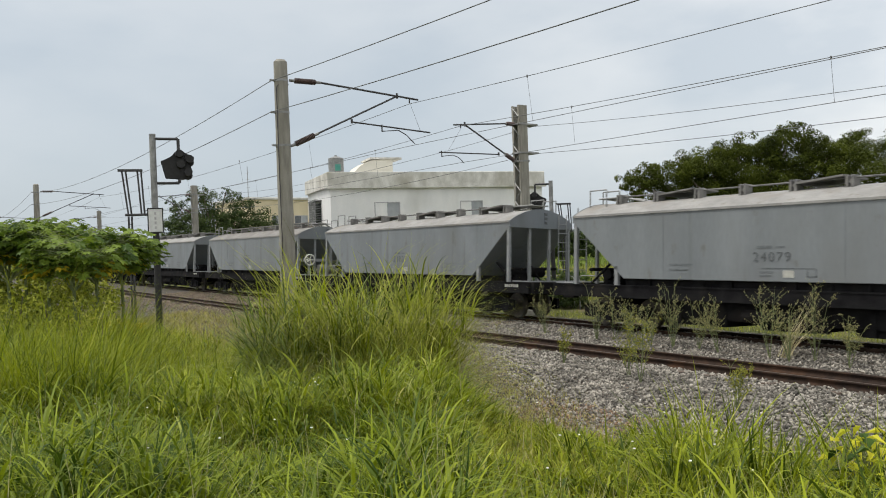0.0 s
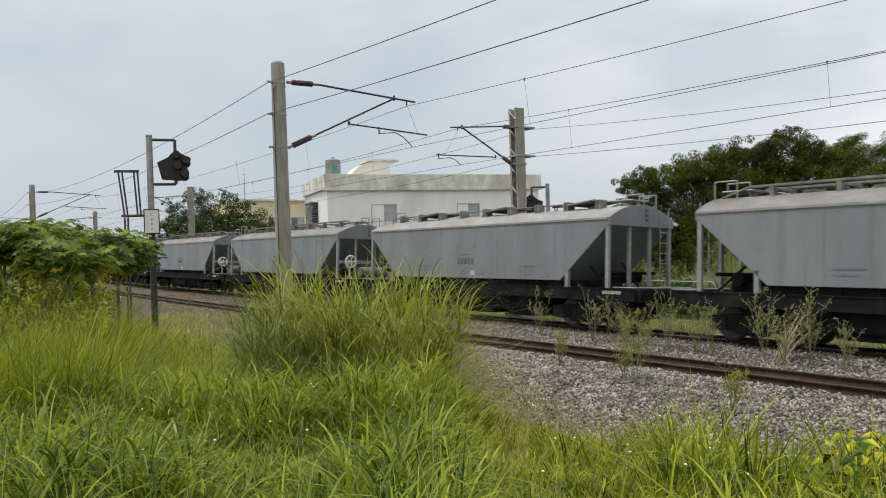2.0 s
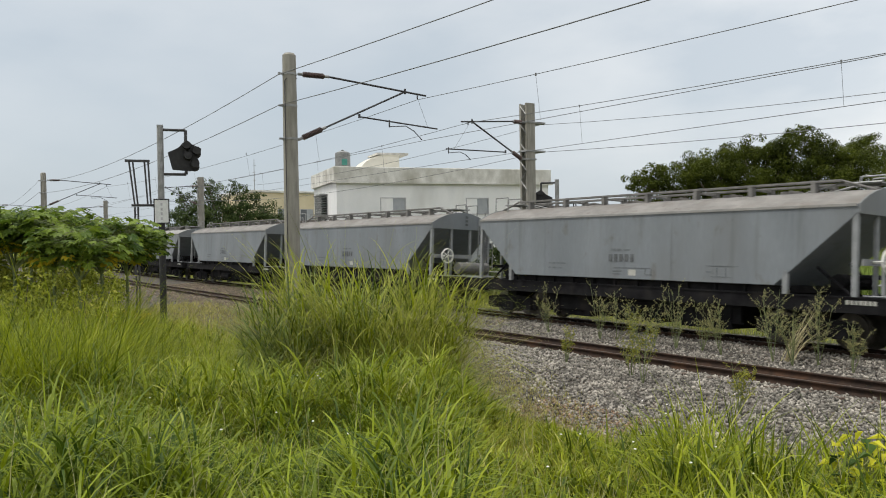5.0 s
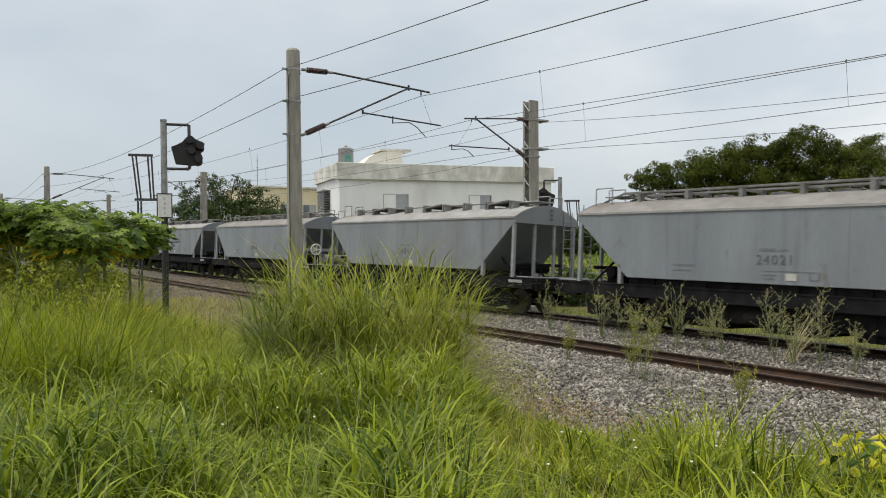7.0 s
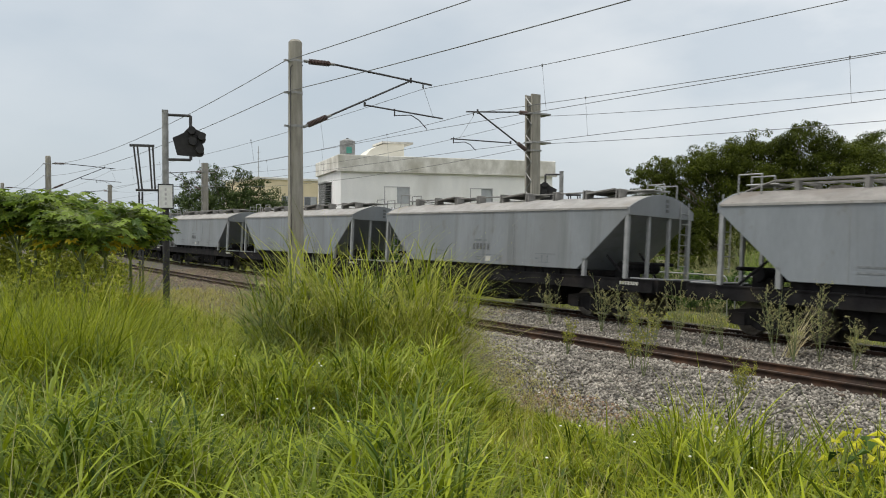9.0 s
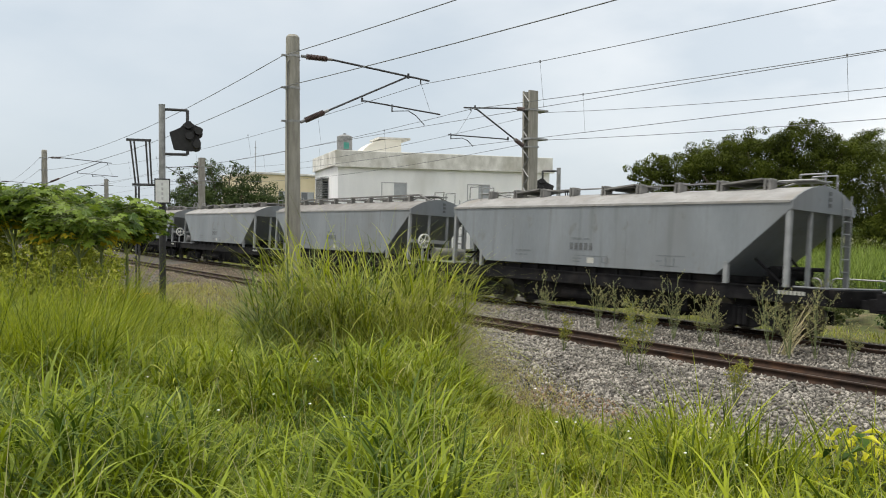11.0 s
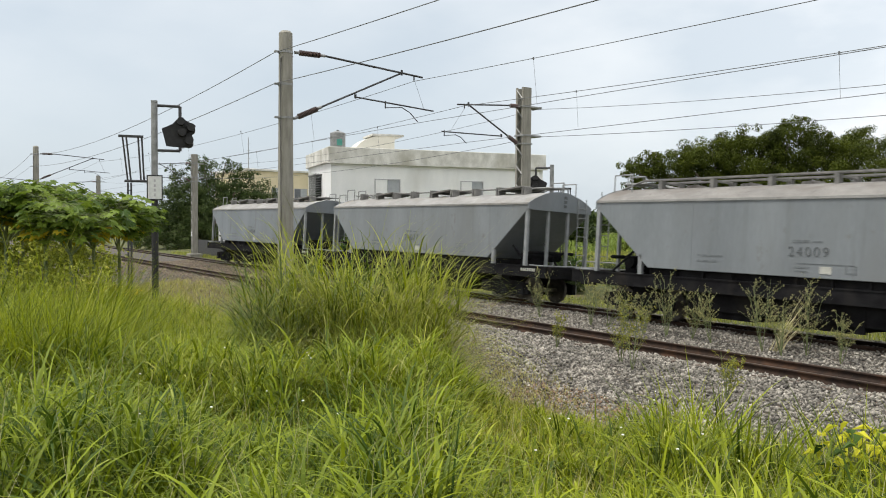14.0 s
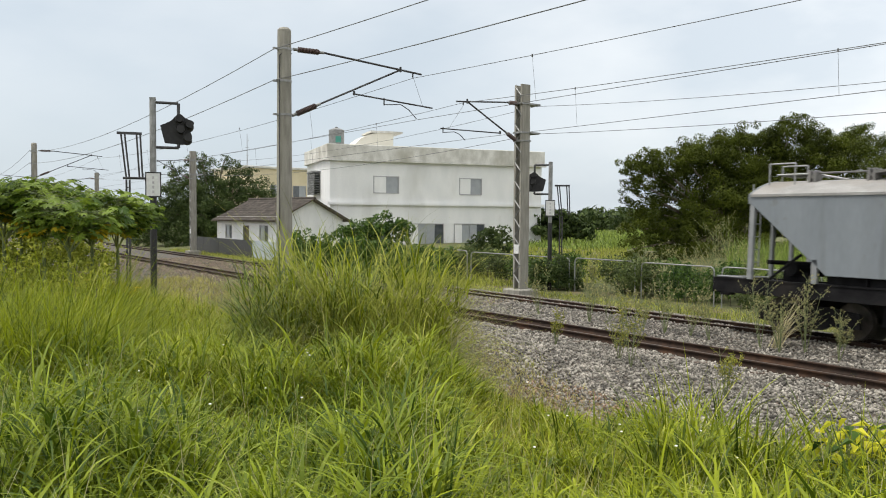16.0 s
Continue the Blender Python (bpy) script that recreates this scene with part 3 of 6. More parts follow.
            part("hatch_cover", bm, M_ROOFD, e, "round grimy loading hatch")
    else:
        for i, x in enumerate(np.arange(-5.2, 5.3, 1.3)):
            bm = bmesh.new()
            for dx in (-0.075, 0.045):
                prism(bm, ((x + dx - 0.035, 3.40), (x + dx + 0.035, 3.40), (x + dx + 0.03, 3.73), (x + dx - 0.01, 3.75)), "y", -0.64, -0.34)
            box(bm, x - 0.05, x + 0.01, -0.60, -0.54, 3.56, 3.64)
            part("hatch_hinge", bm, M_GEAR, e)
            if i % 3 == 1:
                bm = bmesh.new()
                prism(bm, ((x + 0.05, 3.62), (x + 1.15, 3.72), (x + 1.15, 3.76), (x + 0.05, 3.67)), "y", -0.66, 0.5)
                part("hatch_lid", bm, M_GEAR, e, "open grey hatch lid")
        bm = bmesh.new()
        tube(bm, ((-5.2, -0.46, 3.69), (5.2, -0.46, 3.69)), 0.024)
        part("hatch_bar", bm, M_GEAR, e, "long locking bar")
    # labels and stencils on the near side
    y = -HW - 0.004
    bm = bmesh.new()
    box(bm, 0.17, 0.43, y - 0.006, y, BOT + 0.10, BOT + 0.26)
    part("label_holder", bm, M_LABEL, e, "pale label holder")
    bm = bmesh.new()
    for bars in (((-0.35, 0.9, 0.30, 0.312), (0.72, 0.95, 0.12, 0.15), (0.72, 0.75, 0.12, 0.29), (0.92, 0.95, 0.12, 0.29), (-0.40, -0.05, 0.20, 0.24), (-0.40, -0.10, 0.12, 0.15)), ((-0.48, -0.08, 0.76, 0.82), (0.0, 0.22, 0.77, 0.80)),
                 ((-2.9, -2.2, 0.37, 0.41), (-2.9, -2.35, 0.24, 0.28)), ((2.6, 3.5, 0.40, 0.415), (2.75, 3.3, 0.14, 0.155), (2.9, 2.93, 0.155, 0.36), (3.15, 3.18, 0.155, 0.36), (2.62, 2.8, 0.24, 0.28))):
        bm = bmesh.new()
        for a, b, z0, z1 in bars:
            box(bm, a, b, y - 0.004, y, BOT + z0, BOT + z1)
        tagged(part("stencil", bm, M_FAINT, e, "faded black stencilled lines"), kind="stuff")
    bm = bmesh.new()
    for i in range(7):
        box(bm, 6.0 + i * 0.095, 6.065 + i * 0.095, -1.296, -1.290, SILLTOP - 0.16, SILLTOP - 0.07)
    tagged(part("sill_lettering", bm, M_LABEL, e, "small pale lettering"), kind="stuff")
    # welded seams of the side plates
    for x in (-3.1, 1.55):
        bm = bmesh.new()
        box(bm, x - 0.012, x + 0.012, y - 0.002, y + 0.002, BOT + 0.02, EAVE - 0.03)
        part("seam", bm, M_CAR, e)
    bm = bmesh.new()
    box(bm, -HL + 0.05, HL - 0.05, -HW - 0.03, -HW + 0.01, EAVE - 0.045, EAVE + 0.012)
    part("eave_strip", bm, M_ROOF, e, "pale eave strip")
    return e


def stencil_number(wagon, text):
    if text:
        cu = bpy.data.curves.new("number", "FONT")
        cu.body, cu.size, cu.align_x, cu.extrude, cu.space_character = text, 0.31, "CENTER", 0.002, 1.25
        tmp = bpy.data.objects.new("number", cu)
        me = bpy.data.meshes.new_from_object(tmp)
        bpy.data.objects.remove(tmp)
        me.materials.append(M_INK)
        ob = new("number", me)
        ob.parent = wagon
        ob.matrix_basis = pose(-0.10, -HW - 0.010, BOT + 0.46, 90, 0, 0)
    else:
        bm = bmesh.new()
        for i in range(5):
            box(bm, -0.53 + i * 0.19, -0.41 + i * 0.19, -HW - 0.012, -HW - 0.006, BOT + 0.47, BOT + 0.67)
        ob = part("number", bm, M_INK, wagon)
    return tagged(ob, "black stencilled wagon number", kind="stuff")


def brake_gear(wagon):
    """Hand brake wheel and air tank on the leading platform."""
    bm = bmesh.new()
    pts = [(0.25 * math.cos(a * math.tau / 16), 0, 0.25 * math.sin(a * math.tau / 16)) for a in range(17)]
    tube(bm, pts, 0.032, 6)
    for a in range(5):
        bar(bm, (0, 0, 0), (0.24 * math.cos(a * math.tau / 5), 0, 0.24 * math.sin(a * math.tau / 5)), 0.022)
    bar(bm, (0, -0.04, 0), (0, 0.35, 0), 0.035)
    w = part("brake_handwheel", bm, M_WHEELRIM, wagon, "white-painted spoked handwheel")
    w.matrix_basis = pose(HL + 0.40, -0.93, 1.94, 0, 0, 90)
    bm = bmesh.new()
    box(bm, HL + 0.28, HL + 0.35, -0.97, -0.89, SILLTOP, 2.0)
    part("brake_stand", bm, M_POSTG, wagon)
    bm = bmesh.new()
    box(bm, HL + 0.04, HL + 0.08, -HW + 0.06, 0.42, 1.86, 2.0)
    part("brake_beam", bm, M_POSTG, wagon)
    bm = bmesh.new()
    bar(bm, (HL + 0.42, -0.5, 1.50), (HL + 0.42, 0.85, 1.50), 0.22, n=16)
    part("air_tank", bm, M_GEAR, wagon, "dull dark grey cylindrical air tank")


COUNT = 19
BOARDED = {2, 4, 8, 10, 11, 12, 13, 14, 16}
BRAKED = {2, 4, 8, 11, 12, 13, 14, 16}
NUMBERS = {18: "24079", 17: "23037", 16: "24006", 9: "24047", 3: "24059", 2: "24009", 1: "24077", 0: "24034", 14: "24091", 13: "24019", 10: "24021"}
proto = {True: build_wagon(True), False: build_wagon(False)}
wagons = []
for k in range(COUNT):
    kind_of = k in BOARDED
    first = k in (2, 18)
    w = proto[kind_of] if first else copy_thing(proto[kind_of], pose(0, 0, 0))
    wagons.append(w)
for k, w in enumerate(wagons):
    stencil_number(w, NUMBERS.get(k, ""))
    if k in BRAKED:
        brake_gear(w)
        tagged(w, "grey steel hopper wagon with white brake handwheel")
    elif k in BOARDED:
        tagged(w, "grey steel hopper wagon with raised roof walkway")
    else:
        tagged(w, "grey steel hopper wagon with roof hatches and locking bar")

# ---- overhead line ----
NEAR_POLE, FAR_POLE = 9.57, 20.73
NEAR_S, FAR_S = (-20.05, -62.8, -104.0, 22.5), (-22.72, -62.2, -101.0, 18.5)


def insulator(parent, a, b):
    """Ribbed porcelain rod between two points."""
    a, b = Vector(a), Vector(b)
    bm = bmesh.new()
    bar(bm, a.lerp(b, 0.15), a.lerp(b, 0.85), 0.05, n=8)
    for i in range(14):
        p = a.lerp(b, 0.19 + 0.62 * i / 13)
        d = (b - a).normalized() * 0.013
        bar(bm, p - d, p + d, 0.084, 0.072, n=10)
    for u0, u1 in ((0.0, 0.17), (0.83, 1.0)):
        cap = bmesh.new()
        bar(cap, a.lerp(b, u0), a.lerp(b, u1), 0.042, n=8)
        part("insulator_cap", cap, M_GALV, parent, "galvanised end fitting")
    return part("insulator", bm, M_INSUL, parent, "ribbed brown porcelain insulator")


def cantilever(e, pole, top, bottom, hang, joint, reg0, reg1, st0, st1):
    """Bracket arm in the plane across the track; points are (across, up) from the pole's foot."""
    v = lambda p: (0.0, p[0], p[1])
    o = 1 if hang[0] > 0 else -1
    bm = bmesh.new()
    ins_top = (top[0] + o * 0.95, top[1] + 0.02) if pole == "round" else (top[0] + o * 0.5, top[1])
    fall = (joint[1] - ins_top[1]) / (joint[0] - ins_top[0])
    tip = (hang[0] + o * 0.32, ins_top[1] + fall * (hang[0] + o * 0.32 - ins_top[0]))
    bar(bm, v(ins_top), v(tip), 0.030)
    bar(bm, v((hang[0], ins_top[1] + fall * (hang[0] - ins_top[0]))), v((hang[0], hang[1])), 0.022)
    bar(bm, v((joint[0], joint[1] + 0.09)), v((joint[0], joint[1] - 0.07)), 0.034)
    part("top_tube", bm, M_DARKST, e)
    insulator(e, v(top), v(ins_top))
    low = Vector(bottom).lerp(Vector(joint), 0.24)
    insulator(e, v(bottom), v(low))
    bm = bmesh.new()
    bar(bm, v(low), v(joint), 0.030)
    part("diagonal_tube", bm, M_DARKST, e)
    bm = bmesh.new()
    bar(bm, v(reg0), v(reg1), 0.024)
    bar(bm, v((reg0[0], reg0[1] + 0.08)), v((reg0[0], reg0[1] - 0.04)), 0.035)
    part("registration_tube", bm, M_DARKST, e)
    bm = bmesh.new()
    mid = ((st0[0] + st1[0]) / 2, st0[1] + 0.02)
    tube(bm, [v(st0), v((st0[0], st0[1] - 0.04)), v(mid), v(((mid[0] + st1[0]) / 2, (mid[1] + st1[1]) / 2 + 0.06)), v(st1)], 0.014)
    bar(bm, v((st0[0], st0[1] + 0.16)), v((st0[0], st0[1] - 0.06)), 0.02)
    part("steady_arm", bm, M_DARKST, e)
    bm = bmesh.new()
    bar(bm, v((hang[0] + 0.02, hang[1])), v((reg1[0] - o * 0.35, reg1[1])), 0.006, n=4)
    part("drop_wire", bm, M_WIRE, e)


def near_pole():
    e = thing("catenary_pole", pose(0, 0, 0), "round weathered concrete pole carrying overhead line arm", "utility pole", "overhead line poles")
    base = -0.7
    bm = bmesh.new()
    bar(bm, (0, 0, base), (0, 0, 7.72), 0.235, 0.185, n=24)
    bar(bm, (0, 0, 7.72), (0, 0, 7.78), 0.185, 0.13, n=24)
    part("shaft", bm, M_CONC, e, "tapered grey concrete shaft", smooth=False)
    for z in (7.2, 6.32, 5.41):
        bm = bmesh.new()
        w = 0.235 - 0.05 * (z + 0.7) / 8.42 + 0.012
        bar(bm, (0, 0, z - 0.03), (0, 0, z + 0.03), w, n=20)
        box(bm, -0.03, 0.03, -0.33, -w + 0.01, z - 0.025, z + 0.025)
        part("clamp_band", bm, M_GALV, e)
    bm = bmesh.new()
    tube(bm, [(0.10, -0.19, 7.0), (0.12, -0.20, 6.0), (0.13, -0.20, 3.0), (0.14, -0.21, 0.2)], 0.014)
    tube(bm, [(0.10, -0.19, 7.0), (0.16, -0.05, 7.15), (0.05, 0.2, 7.1)], 0.012)
    part("earth_cable", bm, M_DARKST, e, "thin dark earthing cable")
    cantilever(e, "round", (0.26, 7.24), (0.24, 5.41), (4.26, 6.90), (3.81, 7.08), (2.20, 6.20), (5.0, 6.03), (3.23, 6.02), (4.41, 5.65))
    return e


def far_pole():
    e = thing("lattice_mast", pose(0, 0, 0), "grey steel lattice mast on a concrete footing", "utility pole", "overhead line poles")
    for x in (-0.21, 0.21):
        bm = bmesh.new()
        o = 1 if x > 0 else -1
        box(bm, x - 0.012, x + 0.012, -0.2, 0.2, -0.2, 7.74)
        for y in (-0.2, 0.2):
            box(bm, min(x, x - o * 0.09), max(x, x - o * 0.09), y - 0.012, y + 0.012, -0.2, 7.74)
        part("channel", bm, M_CONC, e, "weathered grey steel channel")
    zs = np.arange(0.1, 7.4, 0.36)
    for y in (-0.215, 0.215):
        for i, z in enumerate(zs):
            bm = bmesh.new()
            a, b = (-0.17, 0.17) if i % 2 else (0.17, -0.17)
            bar(bm, (a, y, z), (b, y, z + 0.36), 0.022, n=4)
            part("lacing_bar", bm, M_GALV, e)
    bm = bmesh.new()
    box(bm, -0.5, 0.5, -0.5, 0.5, -0.75, -0.12)
    part("footing", bm, M_CONC, e, "stained concrete footing", bevel=0.04)
    bm = bmesh.new()
    box(bm, -0.13, 0.13, -0.235, -0.225, 1.25, 1.6)
    part("number_plate", bm, M_SIGNW, e, "small pale plate")
    for z in (7.01, 5.59, 5.91):
        bm = bmesh.new()
        box(bm, -0.25, 0.25, -0.24, 0.72 if z in (5.91, 7.01) else 0.24, z - 0.03, z + 0.03)
        part("clamp_band", bm, M_GALV, e)
    cantilever(e, "lattice", (-0.24, 7.01), (-0.26, 5.57), (-2.88, 6.72), (-2.69, 6.86), (-1.11, 5.82), (-3.89, 5.8), (-3.78, 5.7), (-2.78, 5.45))
    return e


np_, fp_ = near_pole(), far_pole()
np_.matrix_basis = line_pose(NEAR_S[0], NEAR_POLE)
fp_.matrix_basis = line_pose(FAR_S[0], FAR_POLE)
for s in NEAR_S[1:]:
    copy_thing(np_, line_pose(s, NEAR_POLE))
for s in FAR_S[1:]:
    copy_thing(fp_, line_pose(s, FAR_POLE))


def wire(name, label, poles, lateral, z_pole, sag, r, sag_left=None):
    ss = sorted(poles)
    pts = []
    for a, b in zip(ss, ss[1:]):
        g = sag if a > -30 or sag_left is None else sag_left
        pts += [on_line(a + (b - a) * i / 16, lateral, z_pole - g * 4 * i / 16 * (1 - i / 16)) for i in range(16)]
    pts.append(on_line(ss[-1], lateral, z_pole))
    v = []
    for p in pts:
        for i in range(5):
            a = i * math.tau / 5
            v.append((p.x, p.y + r * math.cos(a), p.z + r * math.sin(a)))
    f = [(5 * i + j, 5 * i + (j + 1) % 5, 5 * i + 5 + (j + 1) % 5, 5 * i + 5 + j) for i in range(len(pts) - 1) for j in range(5)]
    tagged(raw_mesh(name, v, f, M_WIRE, smooth=True), label, "wire", "overhead wires")


wire("feeder_wire", "thin dark feeder wire along the pole tops", NEAR_S, NEAR_POLE - 0.33, 7.16, 0.42, 0.011, 0.78)
wire("feeder_wire", "thin dark return wire along the poles", NEAR_S, NEAR_POLE - 0.33, 6.32, 0.39, 0.011, 0.60)
wire("messenger_wire", "thin messenger wire over the nearer track", NEAR_S, NEAR - 0.085, 6.88, 0.36, 0.009, 0.48)
wire("contact_wire", "straight contact wire over the nearer track", NEAR_S, NEAR + 0.06, 5.62, 0.05, 0.008)
wire("messenger_wire", "thin messenger wire over the far track", FAR_S, FAR, 6.80, 0.40, 0.010)
wire("contact_wire", "straight contact wire over the far track", FAR_S, FAR + 0.10, 5.48, 0.05, 0.009)
wire("feeder_wire", "thin dark feeder wire behind the lattice masts", FAR_S, FAR_POLE + 0.7, 6.98, 0.90, 0.009, 0.62)
wire("feeder_wire", "thin dark return wire behind the lattice masts", FAR_S, FAR_POLE + 0.7, 5.91, 0.58, 0.010)


def dropper(s, lateral, foot, poles, z_pole, sag, low):
    a = max(p for p in poles if p <= s)
    b = min(p for p in poles if p > s)
    u = (s - a) / (b - a)
    bm = bmesh.new()
    top = z_pole - sag * 4 * u * (1 - u)
    bar(bm, on_line(s, foot, low), on_line(s, lateral, top), 0.005, n=4)
    bar(bm, on_line(s, lateral, top - 0.04), on_line(s, lateral, top + 0.03), 0.022, n=5)
    tagged(part("dropper", bm, M_WIRE), "short vertical dropper wire between overhead wires", "wire", "overhead droppers")


for s in (-56, -49, -41.5, -34, -27, -14.7, -4.5, 6.5, 15):
    dropper(s, NEAR - 0.085, NEAR + 0.06, NEAR_S, 6.88, 0.36, 5.57)
for s in (-56, -49, -42, -35, -28.8, -17.1, -9.0, 1.5, 10):
    dropper(s, FAR, FAR + 0.10, FAR_S, 6.80, 0.40, 5.44)


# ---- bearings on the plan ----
FWD, RGT = Vector((-0.7982, 0.6024, 0)), Vector((0.6024, 0.7982, 0))


def spot(column, depth):
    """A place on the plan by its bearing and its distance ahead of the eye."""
    depth *= 1.1553
    return FWD * depth + RGT * ((column - 784) / 1400.85 * depth)


# ---- signals ----
def signal(m, label, height, mirror, scale, sign_low, ladder):
    e = thing("railway_signal", m, label, "railway signal", "trackside signals")
    bm = bmesh.new()
    bar(bm, (0, 0, height * 0.52), (0, 0, height), 0.10 * scale, n=14)
    box(bm, -0.10 * scale, 0.10 * scale, -0.1 * scale, 0.1 * scale, height - 0.02, height + 0.03)
    part("post", bm, M_GALV, e, "grey upper post")
    bm = bmesh.new()
    bar(bm, (0, 0, -0.8), (0, 0, height * 0.52), 0.105 * scale, n=14)
    part("lower_post", bm, M_SIGBLK, e, "black-painted lower post")
    o = mirror
    hz, hx = height - 0.98 * scale, o * 0.78 * scale
    for z in (height - 0.12 * scale, height - 1.55 * scale):
        bm = bmesh.new()
        bar(bm, (0, 0, z), (hx, 0, z), 0.045 * scale, n=8)
        bar(bm, (hx, 0, z), (hx, 0, hz), 0.05 * scale, n=8)
        part("bracket", bm, M_DARKST, e)
    # target with three lamps over a flared back plate
    bm = bmesh.new()
    w = 0.46 * scale
    pts = [(-1.22, 0.30), (-0.45, 0.62), (-0.2, 1.0), (0.3, 1.0), (0.62, 0.75), (1.05, 0.62), (0.98, 0.2), (0.72, -0.05), (0.92, -0.4), (0.80, -0.92), (0.2, -1.0), (-0.92, -0.92)]
    prism(bm, [(hx + o * u * w, hz + v * w) for u, v in pts], "y", -0.05, 0.05)
    head = part("signal_head", bm, M_SIGBLK, e, "black signal head seen from behind", bevel=0.02)
    for u, v in ((0.05, 0.80), (0.72, 0.42), (0.60, -0.52), (0.12, 0.05)):
        bm = bmesh.new()
        p = (hx + o * u * w, hz + v * w)
        bar(bm, (p[0], -0.30 * scale, p[1]), (p[0], 0.26 * scale, p[1]), 0.125 * scale, 0.145 * scale, n=12)
        bar(bm, (p[0], 0.26 * scale, p[1]), (p[0], 0.42 * scale, p[1] - 0.05), 0.145 * scale, 0.16 * scale, n=12)
        part("lamp_housing", bm, M_SIGBLK, head)
    # notice board
    bm = bmesh.new()
    z0 = sign_low
    box(bm, -0.24 * scale, 0.24 * scale, -0.17, -0.13, z0, z0 + 0.8 * scale)
    board = part("notice_board", bm, M_SIGBLK, e, "black framed board")
    bm = bmesh.new()
    box(bm, -0.205 * scale, 0.205 * scale, -0.176, -0.172, z0 + 0.04, z0 + 0.76 * scale)
    part("panel", bm, M_SIGNW, board, "white enamel panel")
    bm = bmesh.new()
    for i in range(4):
        z = z0 + 0.62 * scale - i * 0.15 * scale
        box(bm, -0.03 * scale, 0.03 * scale, -0.181, -0.177, z - 0.045 * scale, z + 0.045 * scale)
    tagged(part("lettering", bm, M_ALU, board, "worn dark writing"), kind="stuff")
    # ladder with its cage
    bm = bmesh.new()
    lx = -o * ladder
    for dx in (-0.12, 0.12):
        bar(bm, (lx + dx * 0.4, 0.0, -0.6), (lx + dx * 0.4, 0.0, height - 2.6 * scale), 0.03)
    for z in np.arange(0, height - 2.6 * scale, 0.35):
        bar(bm, (lx - 0.05, 0, z), (lx + 0.05, 0, z), 0.015)
    part("ladder", bm, M_DARKST, e, "dark narrow steel ladder")
    bm = bmesh.new()
    t, b = height - 1.15 * scale, height - 2.55 * scale
    for dx in (-0.20, -0.09, 0.26, 0.37):
        bar(bm, (lx + dx * scale, -0.05, t), (lx + (dx * 0.85 + 0.12) * scale, 0, b), 0.028 * scale)
    box(bm, lx - 0.32 * scale, lx + 0.42 * scale, -0.08, 0.08, t - 0.02, t + 0.05)
    bar(bm, (lx - 0.15 * scale, 0, b), (0, 0, b), 0.045 * scale)
    part("ladder_cage", bm, M_DARKST, e, "dark steel safety cage")
    return e


def facing(p, z):
    x, y = p.x, p.y
    return Matrix.Translation((x, y, z)) @ pose(0, 0, 0, 0, 0, math.degrees(math.atan2(y, x)) - 90)


signal(facing(spot(271.5, 22.0), 0.0), "black railway signal on a tall post beside a ladder", 6.35, 1, 1.0, 3.20, 0.75)
signal(facing(spot(973, 28.7), -0.3), "black railway signal behind the far track", 5.25, -1, 0.85, 3.00, 0.45)


# ---- buildings ----
def frame_of(a, b):
    """Pose with x from a to b, y away from the eye, and the length."""
    d = b - a
    return Matrix.Translation(a) @ pose(0, 0, 0, 0, 0, math.degrees(math.atan2(d.y, d.x))), d.length


def window(house, x0, x1, z0, z1, panes, name="window", glass=None, y=0.0):
    bm = bmesh.new()
    f = 0.07
    box(bm, x0, x1, y - 0.05, y + 0.12, z0, z0 + f)
    box(bm, x0, x1, y - 0.05, y + 0.12, z1 - f, z1)
    box(bm, x0, x0 + f, y - 0.05, y + 0.12, z0 + f, z1 - f)
    box(bm, x1 - f, x1, y - 0.05, y + 0.12, z0 + f, z1 - f)
    w = part(name, bm, M_ALU, house, "aluminium sliding window")
    for i, mtl in enumerate(panes):
        a = x0 + f + (x1 - x0 - 2 * f) * i / len(panes)
        b = x0 + f + (x1 - x0 - 2 * f) * (i + 1) / len(panes)
        bm = bmesh.new()
        box(bm, a + 0.01, b - 0.01, y - 0.015 + 0.03 * (i % 2), y + 0.02 + 0.03 * (i % 2), z0 + f, z1 - f)
        part("pane", bm, mtl, w)
    return w


def wall_with_holes(x1, z0, z1, holes, thick):
    """Wall in the x-z plane from x = 0 with rectangular openings."""
    xs = sorted({0.0, x1, *[h[0] for h in holes], *[h[1] for h in holes]})
    zs = sorted({z0, z1, *[h[2] for h in holes], *[h[3] for h in holes]})
    bm = bmesh.new()
    for xa, xb in zip(xs, xs[1:]):
        for za, zb in zip(zs, zs[1:]):
            cx, cz = (xa + xb) / 2, (za + zb) / 2
            if not any(h[0] < cx < h[1] and h[2] < cz < h[3] for h in holes):
                box(bm, xa, xb, 0.0, thick, za, zb)
    bmesh.ops.remove_doubles(bm, verts=bm.verts[:], dist=0.0005)
    return bm


